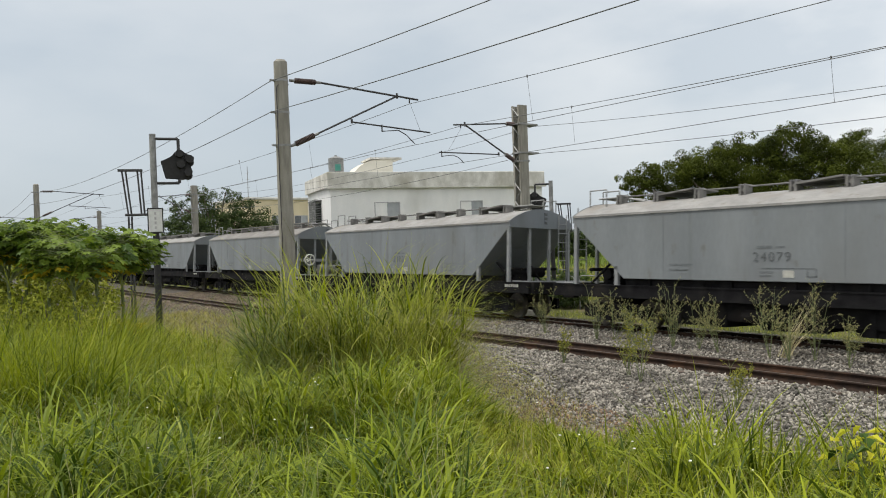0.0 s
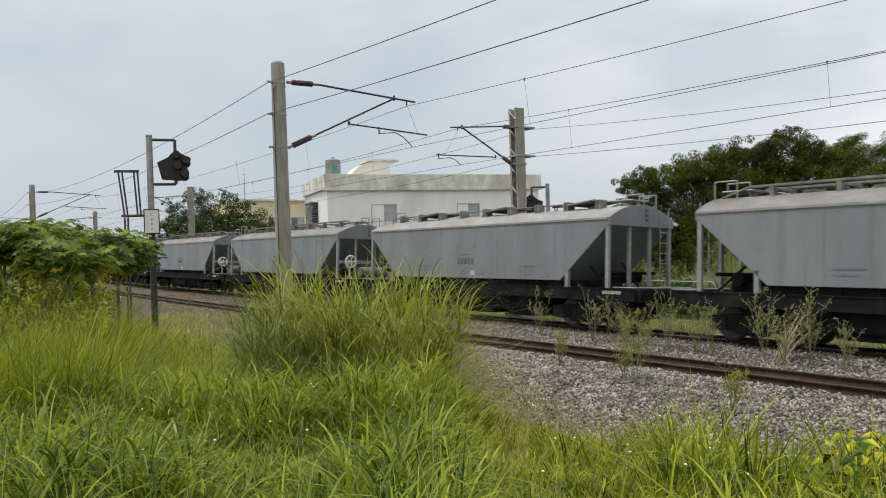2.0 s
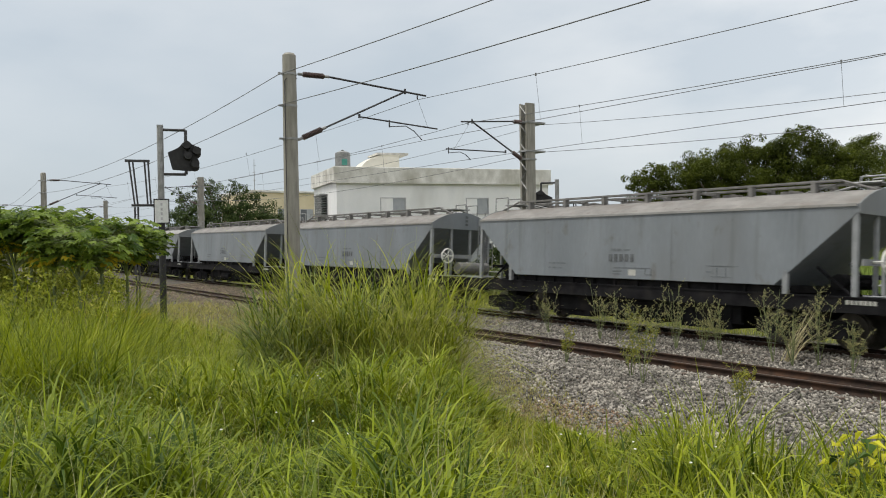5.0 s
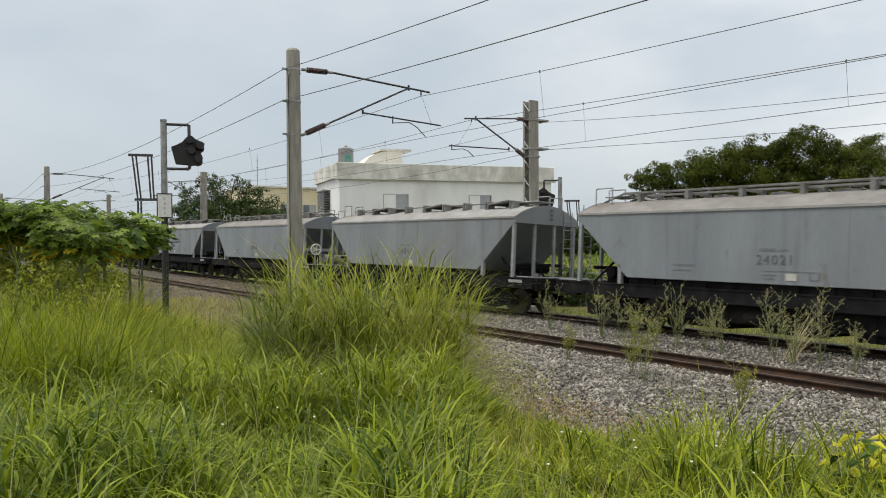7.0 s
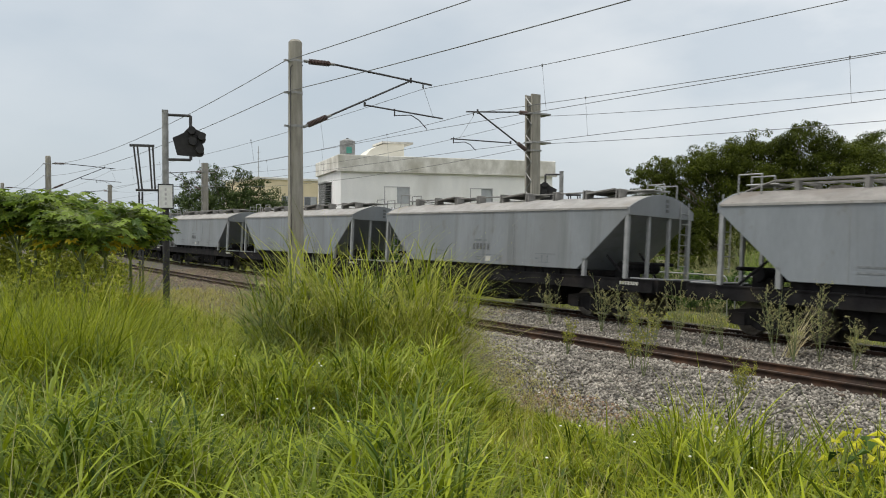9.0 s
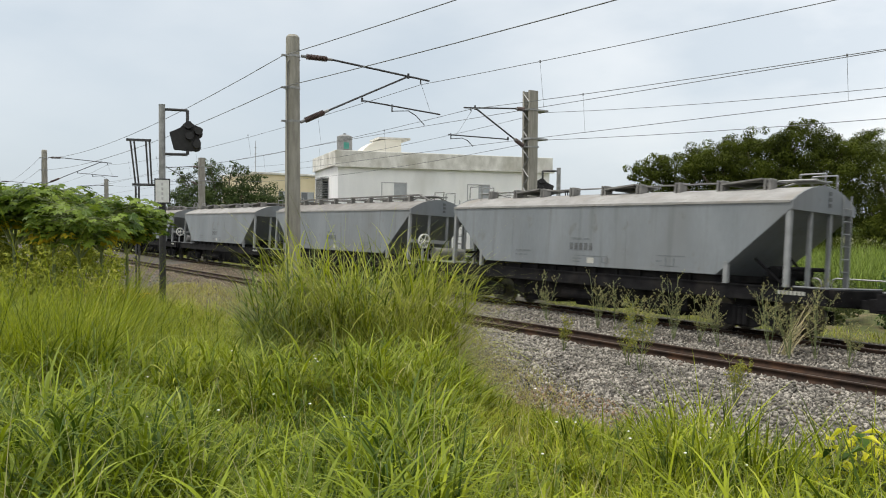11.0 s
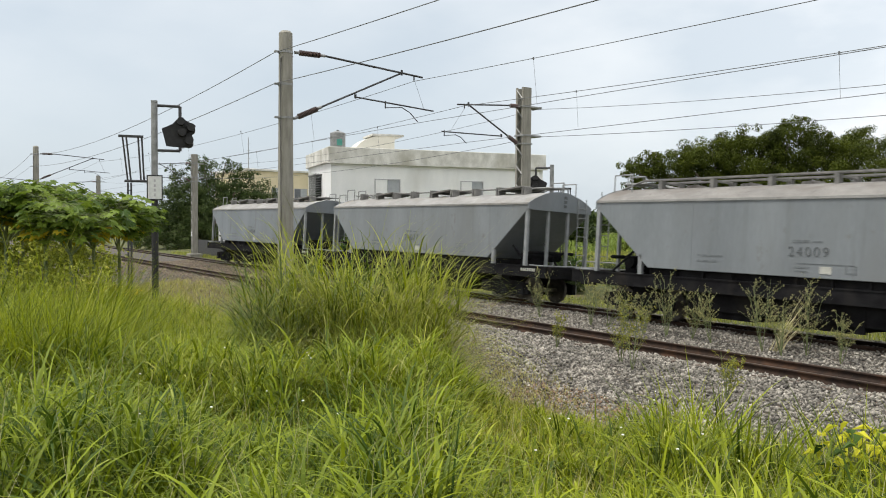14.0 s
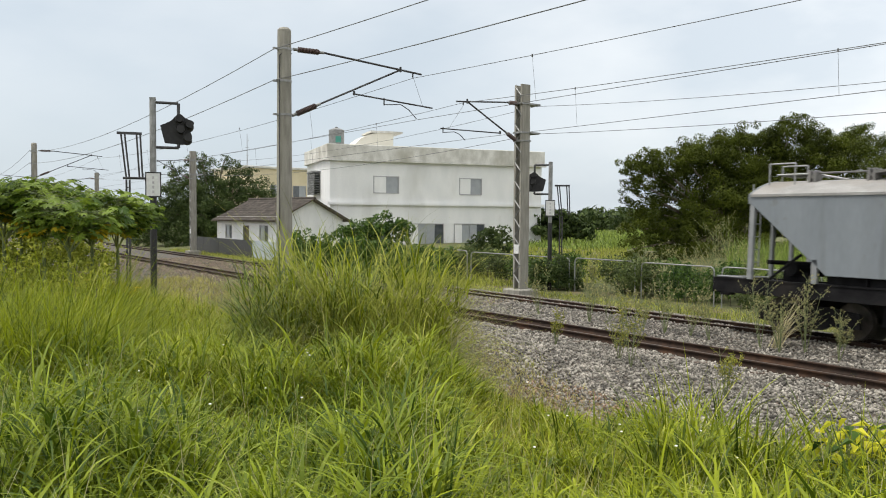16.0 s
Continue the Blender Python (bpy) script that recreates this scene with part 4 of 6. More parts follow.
def white_house():
    a, b = spot(583, 54.0), spot(957, 59.6)
    m, L = frame_of(a, b)
    e = thing("white_house", m, "white two-storey stucco house with a stained parapet", "house")
    g, mid, led, top, D = -0.2, 3.72, 7.28, 8.38, 9.5
    # openings of the front: (x0, x1, z0, z1)
    up = [(3.55, 5.70, 4.55, 5.95), (10.95, 13.0, 4.55, 5.95)]
    down = [(1.6, 4.9, 0.2, 2.15), (6.55, 9.6, 0.2, 2.15), (10.5, 13.3, 0.2, 2.15)]
    part("front_wall", wall_with_holes(L, g, led, up + down, 0.22), M_WALLW, e, "white stucco wall")
    bm = bmesh.new()
    box(bm, -0.0, 0.22, 0.222, D, g, led)
    part("side_wall", bm, M_WALLW, e, "white stucco wall")
    bm = bmesh.new()
    box(bm, L - 0.22, L, 0.222, D, g, led)
    part("side_wall", bm, M_WALLW, e)
    bm = bmesh.new()
    box(bm, 0.222, L - 0.222, D - 0.2, D, g, led)
    part("back_wall", bm, M_WALLW, e)
    bm = bmesh.new()
    box(bm, 0.0, L, 0.0, D, led + 0.002, led + 0.2)
    part("roof_slab", bm, M_PARAPET, e)
    for nm, c in (("front", (-0.25, L + 0.2, -0.22, 0.02)), ("left", (-0.25, -0.02, 0.022, D)), ("right", (L - 0.03, L + 0.2, 0.022, D))):
        bm = bmesh.new()
        box(bm, *c, led - 0.10, top)
        part("parapet", bm, M_PARAPET, e, "mildew-stained concrete parapet", bevel=0.03)
    bm = bmesh.new()
    box(bm, -0.35, L + 0.3, -0.34, -0.002, led - 0.22, led - 0.105)
    part("cornice", bm, M_PARAPET, e)
    bm = bmesh.new()
    box(bm, -0.20, L + 0.2, -0.22, -0.002, mid - 0.11, mid + 0.11)
    part("string_course", bm, M_WALLW, e, "projecting white ledge")
    for x0, x1, z0, z1 in up:
        window(e, x0, x1, z0, z1, (M_WALLW, M_GLASSG))
    for x0, x1, z0, z1 in down:
        window(e, x0, x1, z0, z1, (M_WALLW, M_GLASSG, M_GLASSG, M_GLASSD))
    # bay cage on the left flank
    bm = bmesh.new()
    for z in np.arange(4.5, 6.4, 0.2):
        box(bm, -0.55, -0.002, 3.6, 6.4, z, z + 0.03)
    for y in np.arange(3.6, 6.45, 0.28):
        box(bm, -0.55, -0.51, y, y + 0.03, 4.5, 6.3)
    box(bm, -0.62, -0.004, 3.5, 6.5, 6.31, 6.42)
    part("window_cage", bm, M_GALV, e, "grey steel window cage")
    bm = bmesh.new()
    box(bm, -0.03, -0.003, 3.8, 6.2, 4.6, 6.2)
    part("cage_window", bm, M_GLASSD, e)
    # stair house with curved wall on the roof
    bm = bmesh.new()
    pts = [(2.6, led + 0.2)] + [(2.6 + 2.6 * (1 - math.cos(t)), led + 0.2 + 2.35 * math.sin(t)) for t in np.linspace(0.15, math.pi / 2, 7)] + [(6.4, led + 2.55), (6.4, led + 0.2)]
    prism(bm, pts, "y", 4.0, 7.0)
    part("stair_house", bm, M_CREAMW, e, "cream stair house with a curved side")
    bm = bmesh.new()
    box(bm, 4.4, 7.2, 3.9, 7.1, led + 2.555, led + 2.72)
    part("stair_house_roof", bm, M_PARAPET, e)
    # steel water tank on legs
    bm = bmesh.new()
    bar(bm, (0.9, 1.6, top - 0.1), (0.9, 1.6, top + 1.25), 0.62, n=20)
    bar(bm, (0.9, 1.6, top + 1.25), (0.9, 1.6, top + 1.40), 0.62, 0.25, n=20)
    bar(bm, (0.9, 1.6, top + 1.40), (0.9, 1.6, top + 1.5), 0.12, n=10)
    tk = part("water_tank", bm, M_GALV, e, "steel rooftop water tank", smooth=False)
    bm = bmesh.new()
    box(bm, 0.68, 1.12, 0.955, 0.975, top + 0.22, top + 0.72)
    part("tank_label", bm, M_TEAL, tk, "teal label")
    for dx in (-0.5, 0.5):
        bm = bmesh.new()
        box(bm, 0.9 + dx - 0.05, 0.9 + dx + 0.05, 1.5, 1.7, led + 0.2, top - 0.1)
        part("tank_leg", bm, M_GALV, tk)
    return e


def low_house():
    a, b = spot(490, 49.5), spot(606, 53.3)
    m, W = frame_of(a, b)
    L = 8.0
    e = thing("low_house", m, "old white single-storey house with brown tiled gable roof", "house")
    g, ev, rg = -0.3, 2.62, 3.98
    bm = bmesh.new()
    prism(bm, ((0, g), (W, g), (W, ev), (W / 2, rg - 0.08), (0, ev)), "y", 0.0, 0.2)
    part("gable_wall", bm, M_WALLG, e, "whitewashed gable wall")
    holes = [(0.9, 2.1, 0.6, 2.0), (3.4, 4.3, -0.2, 2.0), (5.8, 6.8, 0.9, 2.0)]
    bm = wall_with_holes(L, g, ev, holes, 0.2)
    w = part("side_wall", bm, M_WALLG, e, "whitewashed wall")
    turn = pose(0.202, 0.202, 0, 0, 0, 90)
    w.matrix_basis = turn
    for x0, x1, z0, z1 in holes:
        o = window(e, x0, x1, z0, z1, (M_GLASSD, M_GLASSG) if x1 - x0 > 0.95 else (M_BARK,), y=0.08)
        o.matrix_basis = turn
    bm = bmesh.new()
    box(bm, W - 0.2, W, 0.202, L, g, ev)
    part("side_wall", bm, M_WALLG, e)
    bm = bmesh.new()
    prism(bm, ((0.21, g), (W - 0.21, g), (W - 0.21, ev), (W / 2, rg - 0.08), (0.21, ev)), "y", L - 0.2, L)
    part("gable_wall", bm, M_WALLG, e)
    for sx in (0, 1):
        bm = bmesh.new()
        ridge, eave = Vector((W / 2, rg)), Vector((-0.45 if sx == 0 else W + 0.45, ev - 0.28))
        rows = 9
        for i in range(int((L + 0.8) / 0.24)):
            y0 = -0.45 + i * 0.24
            for r in range(rows):
                p, q = ridge.lerp(eave, r / rows), ridge.lerp(eave, (r + 1) / rows + 0.02)
                lift = 0.035
                v = [bm.verts.new(c) for c in ((p.x, y0, p.y), (p.x, y0 + 0.12, p.y + 0.05), (p.x, y0 + 0.235, p.y), (q.x, y0 + 0.235, q.y + lift), (q.x, y0 + 0.12, q.y + 0.05 + lift), (q.x, y0, q.y + lift), (q.x, y0, q.y), (q.x, y0 + 0.12, q.y + 0.045), (q.x, y0 + 0.235, q.y))]
                bm.faces.new((v[0], v[1], v[4], v[5]))
                bm.faces.new((v[1], v[2], v[3], v[4]))
                bm.faces.new((v[5], v[4], v[7], v[6]))
                bm.faces.new((v[4], v[3], v[8], v[7]))
        tiles = part("roof_tiles", bm, M_TILE, e, "weathered brown clay tiles")
        tagged(tiles, kind="stuff")
        bm = bmesh.new()
        prism(bm, ((ridge.x, ridge.y - 0.10), (eave.x, eave.y - 0.10), (eave.x, eave.y - 0.02), (ridge.x, ridge.y - 0.02)), "y", -0.42, L + 0.3)
        part("roof_board", bm, M_BARK, e, "dark eaves boards")
    bm = bmesh.new()
    bar(bm, (W / 2, -0.5, rg + 0.04), (W / 2, L + 0.35, rg + 0.04), 0.11, n=8)
    part("ridge_tile", bm, M_TILE, e)
    return e


def plain_house(a, b, depth, z1, label, mtl, holes):
    m, L = frame_of(a, b)
    e = thing("cream_house", m, label, "house")
    part("front_wall", wall_with_holes(L, -0.2, z1, holes, 0.2), mtl, e, "cream stucco wall")
    for x0, x1 in ((0, 0.2), (L - 0.2, L)):
        bm = bmesh.new()
        box(bm, x0, x1, 0.202, depth, -0.2, z1)
        part("side_wall", bm, mtl, e)
    bm = bmesh.new()
    box(bm, -0.25, L + 0.25, -0.25, depth + 0.2, z1 + 0.002, z1 + 0.28)
    part("roof", bm, M_PARAPET, e, "flat pale roof slab", bevel=0.03)
    for h in holes:
        window(e, *h, (M_GLASSD, M_GLASSG))
    return e


def antenna(p, z0, z1):
    e = thing("antenna", Matrix.Translation((p.x, p.y, z0)), "thin metal television antenna on a house roof", "antenna")
    bm = bmesh.new()
    bar(bm, (0, 0, 0), (0, 0, z1 - z0), 0.05, 0.03, 6)
    part("mast", bm, M_GALV, e)
    for z in (0.35, 0.6, 0.8):
        bm = bmesh.new()
        h = (z1 - z0) * z
        bar(bm, (-0.5, 0, h), (0.5, 0, h), 0.025, n=5)
        part("crossbar", bm, M_GALV, e)


antenna(spot(434, 86) + FWD * 1.0, 8.85, 13.0)
white_house()
low_house()
plain_house(spot(436, 84), spot(575, 90), 10, 8.6, "cream flat-roofed house behind the trees", M_WALLY, [(3.2, 4.4, 5.2, 6.6), (6.3, 8.2, 4.9, 6.6)])


# ---- leaves, blades and trees ----
def leaf_cloud(rng, centres, sizes, count, leaf, flatness=0.6, slim=0.42):
    """Small leaves scattered in and on many rounded tufts: arrays of verts and faces."""
    idx = rng.choice(len(centres), count, p=np.asarray(sizes) ** 2 / np.sum(np.asarray(sizes) ** 2))
    d = rng.normal(size=(count, 3))
    d /= np.linalg.norm(d, axis=1)[:, None]
    rr = rng.uniform(0.55, 1.08, count) ** 0.6
    c = np.asarray(centres)[idx] + d * (np.asarray(sizes)[idx] * rr)[:, None] * np.array([1, 1, 0.8])
    up = d * flatness + rng.normal(size=(count, 3)) * 0.55 + np.array([0, 0, 0.35])
    up /= np.linalg.norm(up, axis=1)[:, None]
    t = np.cross(up, rng.normal(size=(count, 3)))
    t /= np.linalg.norm(t, axis=1)[:, None]
    b = np.cross(up, t)
    L = leaf * rng.uniform(0.6, 1.4, count)[:, None]
    v = np.stack([c - t * L, c + b * L * slim - t * L * 0.1, c + t * L, c - b * L * slim - t * L * 0.1], 1).reshape(-1, 3)
    f = np.arange(count * 4).reshape(-1, 4)
    return v, f


def limb_mesh(bm, rng, a, b, r0, r1, bends=4, wobble=0.15):
    pts = [Vector(a).lerp(Vector(b), i / bends) + Vector(rng.normal(size=3) * wobble * (0 < i < bends)) for i in range(bends + 1)]
    for i in range(bends):
        bar(bm, pts[i], pts[i + 1], r0 + (r1 - r0) * i / bends, r0 + (r1 - r0) * (i + 1) / bends, 7)


def tree(name, label, base, blobs, leaf, count, material, seed, trunk=0.25):
    """base: foot; blobs: rounded masses (x, y, z, radius) of the crown in world places."""
    rng = np.random.default_rng(seed)
    e = thing(name, Matrix.Translation(base), label, "tree")
    bm = bmesh.new()
    top = Vector((np.mean([b[0] for b in blobs]), np.mean([b[1] for b in blobs]), np.mean([b[2] for b in blobs]))) - Vector(base)
    limb_mesh(bm, rng, (0, 0, -0.3), top * 0.6, trunk, trunk * 0.6)
    for b in blobs:
        limb_mesh(bm, rng, top * 0.45, Vector(b[:3]) - Vector(base), trunk * 0.5, 0.04)
    part("trunk", bm, M_BARK, e, "branching brown trunk")
    cs, rs = [], []
    for x, y, z, r in blobs:
        n = max(10, int(26 * r))
        for _ in range(n):
            d = rng.normal(size=3)
            d /= np.linalg.norm(d)
            cs.append(np.array([x, y, z]) - np.array(base) + d * r * rng.uniform(0.45, 1.0) * np.array([1, 1, 0.85]))
            rs.append(r * rng.uniform(0.16, 0.36))
    v, f = leaf_cloud(rng, cs, rs, count, leaf, 2.0)
    tagged(raw_mesh("crown", v, f, material, e, "dense green leaf crown"), kind="stuff")
    return e


def blob(column, row, depth, r, up0=388.0):
    p = spot(column, depth)
    return (p.x, p.y, 2.6 + (up0 - row) * depth / 1212.5, r)


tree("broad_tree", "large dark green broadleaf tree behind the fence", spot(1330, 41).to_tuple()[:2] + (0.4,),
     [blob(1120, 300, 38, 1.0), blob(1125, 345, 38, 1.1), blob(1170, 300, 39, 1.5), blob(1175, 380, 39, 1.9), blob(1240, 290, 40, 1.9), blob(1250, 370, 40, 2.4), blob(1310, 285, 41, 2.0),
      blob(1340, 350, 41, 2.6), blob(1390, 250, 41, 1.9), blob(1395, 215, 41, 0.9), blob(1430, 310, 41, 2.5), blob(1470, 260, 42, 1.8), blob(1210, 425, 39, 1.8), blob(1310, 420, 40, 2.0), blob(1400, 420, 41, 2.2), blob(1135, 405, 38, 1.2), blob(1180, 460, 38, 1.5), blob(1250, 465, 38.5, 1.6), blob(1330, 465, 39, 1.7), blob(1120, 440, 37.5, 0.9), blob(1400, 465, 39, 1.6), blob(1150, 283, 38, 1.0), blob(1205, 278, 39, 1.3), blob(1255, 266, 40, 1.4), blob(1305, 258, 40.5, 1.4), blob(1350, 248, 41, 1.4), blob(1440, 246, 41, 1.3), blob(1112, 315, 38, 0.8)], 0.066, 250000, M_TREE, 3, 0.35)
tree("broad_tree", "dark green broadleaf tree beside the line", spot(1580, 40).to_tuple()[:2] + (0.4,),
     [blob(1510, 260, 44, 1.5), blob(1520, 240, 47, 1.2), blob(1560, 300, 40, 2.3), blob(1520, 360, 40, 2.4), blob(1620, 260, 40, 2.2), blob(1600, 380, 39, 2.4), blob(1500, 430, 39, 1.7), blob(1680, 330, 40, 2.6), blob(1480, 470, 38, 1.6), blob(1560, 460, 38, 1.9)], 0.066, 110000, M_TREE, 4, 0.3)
tree("dark_tree", "dark green feathery tree growing behind the concrete poles", spot(380, 70).to_tuple()[:2] + (0.2,),
     [blob(318, 318, 70, 1.30), blob(345, 296, 70, 1.17), blob(358, 283, 70, 0.72), blob(372, 305, 71, 1.30), blob(408, 300, 70, 1.17), blob(398, 286, 70, 0.65), blob(430, 318, 70, 1.17), blob(446, 308, 70, 0.65), blob(462, 335, 71, 1.35), blob(478, 352, 71, 1.05), blob(300, 300, 70, 0.65),
      blob(330, 345, 69, 2.10), blob(370, 340, 70, 2.25), blob(412, 345, 70, 2.25), blob(446, 360, 70, 1.95), blob(296, 348, 70, 1.35), blob(285, 372, 69, 1.20), blob(310, 385, 69, 2.25), blob(355, 385, 69, 2.55), blob(400, 388, 69, 2.55), blob(445, 392, 70, 2.25), blob(475, 385, 71, 1.50), blob(280, 410, 69, 2.10), blob(330, 425, 69, 2.55), blob(385, 425, 69, 2.55), blob(250, 420, 69, 1.80), blob(440, 425, 70, 2.25)], 0.10, 95000, M_TREE2, 5, 0.3)
tree("small_tree", "small dark green tree behind the signal", spot(985, 60).to_tuple()[:2] + (0.4,),
     [blob(960, 400, 60, 1.6), blob(1000, 395, 60, 1.7), blob(1030, 405, 60, 1.3), blob(940, 380, 62, 1.1)], 0.2, 5000, M_TREE2, 6, 0.15)


def far_woods():
    r = np.random.default_rng(90)
    cs, rs = [], []
    for _ in range(420):
        c, d = r.uniform(-60, 1700), r.uniform(120, 190)
        p = spot(c, d)
        cs.append((p.x, p.y, r.uniform(0.8, 3.6)))
        rs.append(r.uniform(1.2, 2.6))
    v, f = leaf_cloud(r, cs, rs, 42000, 0.55)
    tagged(raw_mesh("far_woods", v, f, M_TREE2), "low belt of distant dark green trees", "trees", kind="stuff")


far_woods()


def shrub(name, label, blobs, leaf, count, material, seed, category="shrub"):
    rng = np.random.default_rng(seed)
    base = (blobs[0][0], blobs[0][1], ground_z(blobs[0][0], blobs[0][1]))
    e = thing(name, Matrix.Translation(base), label, category)
    cs, rs = [], []
    bm = bmesh.new()
    for x, y, z, r in blobs:
        c = np.array([x, y, z]) - np.array(base)
        limb_mesh(bm, rng, (c[0], c[1], -0.1 + ground_z(x, y) - base[2]), c, 0.012, 0.006, 3, 0.05)
        for _ in range(int(12 + 14 * r)):
            d = rng.normal(size=3)
            d /= np.linalg.norm(d)
            cs.append(c + d * r * rng.uniform(0.4, 1.0))
            rs.append(r * rng.uniform(0.2, 0.4))
    tagged(part("stem", bm, M_BARK, e, "thin woody stems"), kind="stuff")
    v, f = leaf_cloud(rng, cs, rs, count, leaf)
    tagged(raw_mesh("foliage", v, f, material, e, "dense small leaves"), kind="stuff")
    return e


shrub("hedge", "dark green clipped hedge along the far side of the railway",
      [blob(520 + 22 * k, 432 + 2.4 * k + 17 * row, 39 - 0.5 * k - 0.3 * row, 0.72) for k in range(13) for row in range(3)], 0.10, 30000, M_HEDGE, 7, "hedge")
shrub("round_bush", "green rounded bush in front of the white house", [blob(640, 415, 42, 1.1), blob(670, 408, 42, 1.1), blob(705, 415, 42, 1.0), blob(612, 425, 42, 0.9)], 0.11, 5000, M_HEDGE, 8)
shrub("garden_bush", "loose green bush beside the white house", [blob(865, 425, 40, 0.9), blob(885, 430, 40, 0.9), blob(845, 440, 40, 0.8)], 0.11, 2200, M_TREE2, 9)
rt = np.random.default_rng(77)
for j in range(9):
    spots = []
    for _ in range(14):
        q = on_line(-31.5 + j * 4.0 + rt.uniform(0, 4.0), rt.uniform(23.8, 25.3))
        spots.append((q.x, q.y, ground_z(q.x, q.y) + rt.uniform(0.3, 1.15), rt.uniform(0.45, 0.75)))
    shrub("fence_thicket", "dark green weedy thicket along the railway fence", spots, 0.06, 8200, M_HEDGE if j % 2 else M_THICKET, 200 + j)
shrub("trackside_bush", "dark bush at the foot of the far signal", [blob(965, 480, 28.5, 0.7), blob(990, 475, 28.5, 0.65), blob(950, 500, 28.5, 0.5), blob(1005, 500, 28.3, 0.55)], 0.06, 4200, M_TREE2, 10)


# ---- fence along the far side ----
def fence_panel(s0, s1, lateral):
    a, b = on_line(s0, lateral), on_line(s1, lateral)
    m, L = frame_of(a, b)
    z0 = ground_z(a.x, a.y)
    e = thing("mesh_fence", Matrix.Translation((0, 0, z0)) @ m, "pale tubular steel frame panel with wire mesh", "fence", "railway fences")
    bm = bmesh.new()
    c, h = 0.16, 1.38
    pts = [(0.03, 0, -0.1), (0.03, 0, h - c), (0.03 + c * 0.3, 0, h - c * 0.3), (0.03 + c, 0, h), (L - 0.03 - c, 0, h), (L - 0.03 - c * 0.3, 0, h - c * 0.3), (L - 0.03, 0, h - c), (L - 0.03, 0, -0.1)]
    tube(bm, pts, 0.028, 6)
    part("tube_frame", bm, M_GALV, e, "pale galvanised steel tube")
    bm = bmesh.new()
    for x in np.arange(0.15, L - 0.1, 0.12):
        bar(bm, (x, 0, 0.0), (x, 0, h - 0.02), 0.0016, n=3)
    for z in np.arange(0.1, h, 0.14):
        bar(bm, (0.05, 0.004, z), (L - 0.05, 0.004, z), 0.0016, n=3)
    tagged(part("wire_mesh", bm, M_DARKST, e, "thin wire mesh"), kind="stuff")
    return e


s = -33.0
while s < 2:
    fence_panel(s, s + 3.2, 23.6)
    s += 3.45


def dark_fence():
    e = thing("board_fence", pose(0, 0, 0), "dark grey board fence beside the far track", "fence")
    for i in range(12):
        a, b = on_line(-68 + i * 1.8, 22.3, -0.45), on_line(-68 + i * 1.8 + 1.76, 22.3, -0.45)
        m, L = frame_of(a, b)
        bm = bmesh.new()
        box(bm, 0, L, -0.02, 0.02, 0.0, 1.35)
        p = part("board", bm, M_DARKST if i < 8 else M_SHEET, e)
        p.matrix_basis = m
    return e


dark_fence()
# ---- meadow ----
def blades(rng, roots, length, width, lean, droop, segs=4, heading=None):
    """Arching grass blades: roots (n, 3), per-blade length, width, lean and droop; returns verts and faces (quads)."""
    n = len(roots)
    az = rng.uniform(0, math.tau, n) if heading is None else heading
    out = np.stack([np.cos(az), np.sin(az), np.zeros(n)], 1)
    side = np.stack([-np.sin(az + rng.normal(0, 0.5, n)), np.cos(az), np.zeros(n)], 1)
    side /= np.linalg.norm(side, axis=1)[:, None]
    ang = lean.copy()
    p = roots.copy()
    ring = []
    for i in range(segs + 1):
        u = i / segs
        w = width * (1 - u ** 1.6) + 0.0006
        ring.append(p - side * w[:, None] * 0.5)
        ring.append(p + side * w[:, None] * 0.5)
        step = length / segs
        p = p + out * (np.sin(ang) * step)[:, None] + np.array([0, 0, 1.0]) * (np.cos(ang) * step)[:, None]
        ang = ang + droop / segs
    v = np.stack(ring, 1)
    k = 2 * (segs + 1)
    base = (np.arange(n) * k)[:, None]
    f = np.concatenate([base + np.array([2 * i, 2 * i + 1, 2 * i + 3, 2 * i + 2]) for i in range(segs)], 0)
    return v.reshape(-1, 3), f


def ground_at(x, y):
    return np.array([ground_z(a, b) for a, b in zip(x, y)])


def polar_roots(rng, n, d0, d1, a0, a1, reach, power=1.6):
    """Roots by distance and bearing from the track's direction, kept short of the ballast."""
    d0, d1, reach = d0 * 1.08, d1 * 1.12, reach * 1.043
    if a1 < 100:
        a0, a1 = 37 + 0.866 * (a0 - 41), 37 + 0.866 * (a1 - 41)
    d = d0 + (d1 - d0) * rng.random(n) ** power
    a = np.radians(a0 + (a1 - a0) * rng.random(n))
    x, y = -d * np.cos(a), d * np.sin(a)
    keep = y - x * x / (2 * RAD) < reach + rng.normal(0, 0.5, n)
    x, y = x[keep], y[keep]
    return np.stack([x, y, ground_at(x, y) - 0.02], 1)


def rooted(column, depth, sink=0.0):
    p = spot(column, depth)
    return (p.x, p.y, ground_z(p.x, p.y) - sink)


def trodden(x, y):
    """The grass is short in a worn strip that leads from the viewpoint down to the ballast."""
    along, off = -0.731 * x + 0.682 * y, 0.682 * x + 0.731 * y
    wide = 0.12 + 0.105 * along
    return 1 - 0.62 * smooth_step(1.5, 4.5, along) * math.exp(-((off - 0.030 * along) / wide) ** 4)


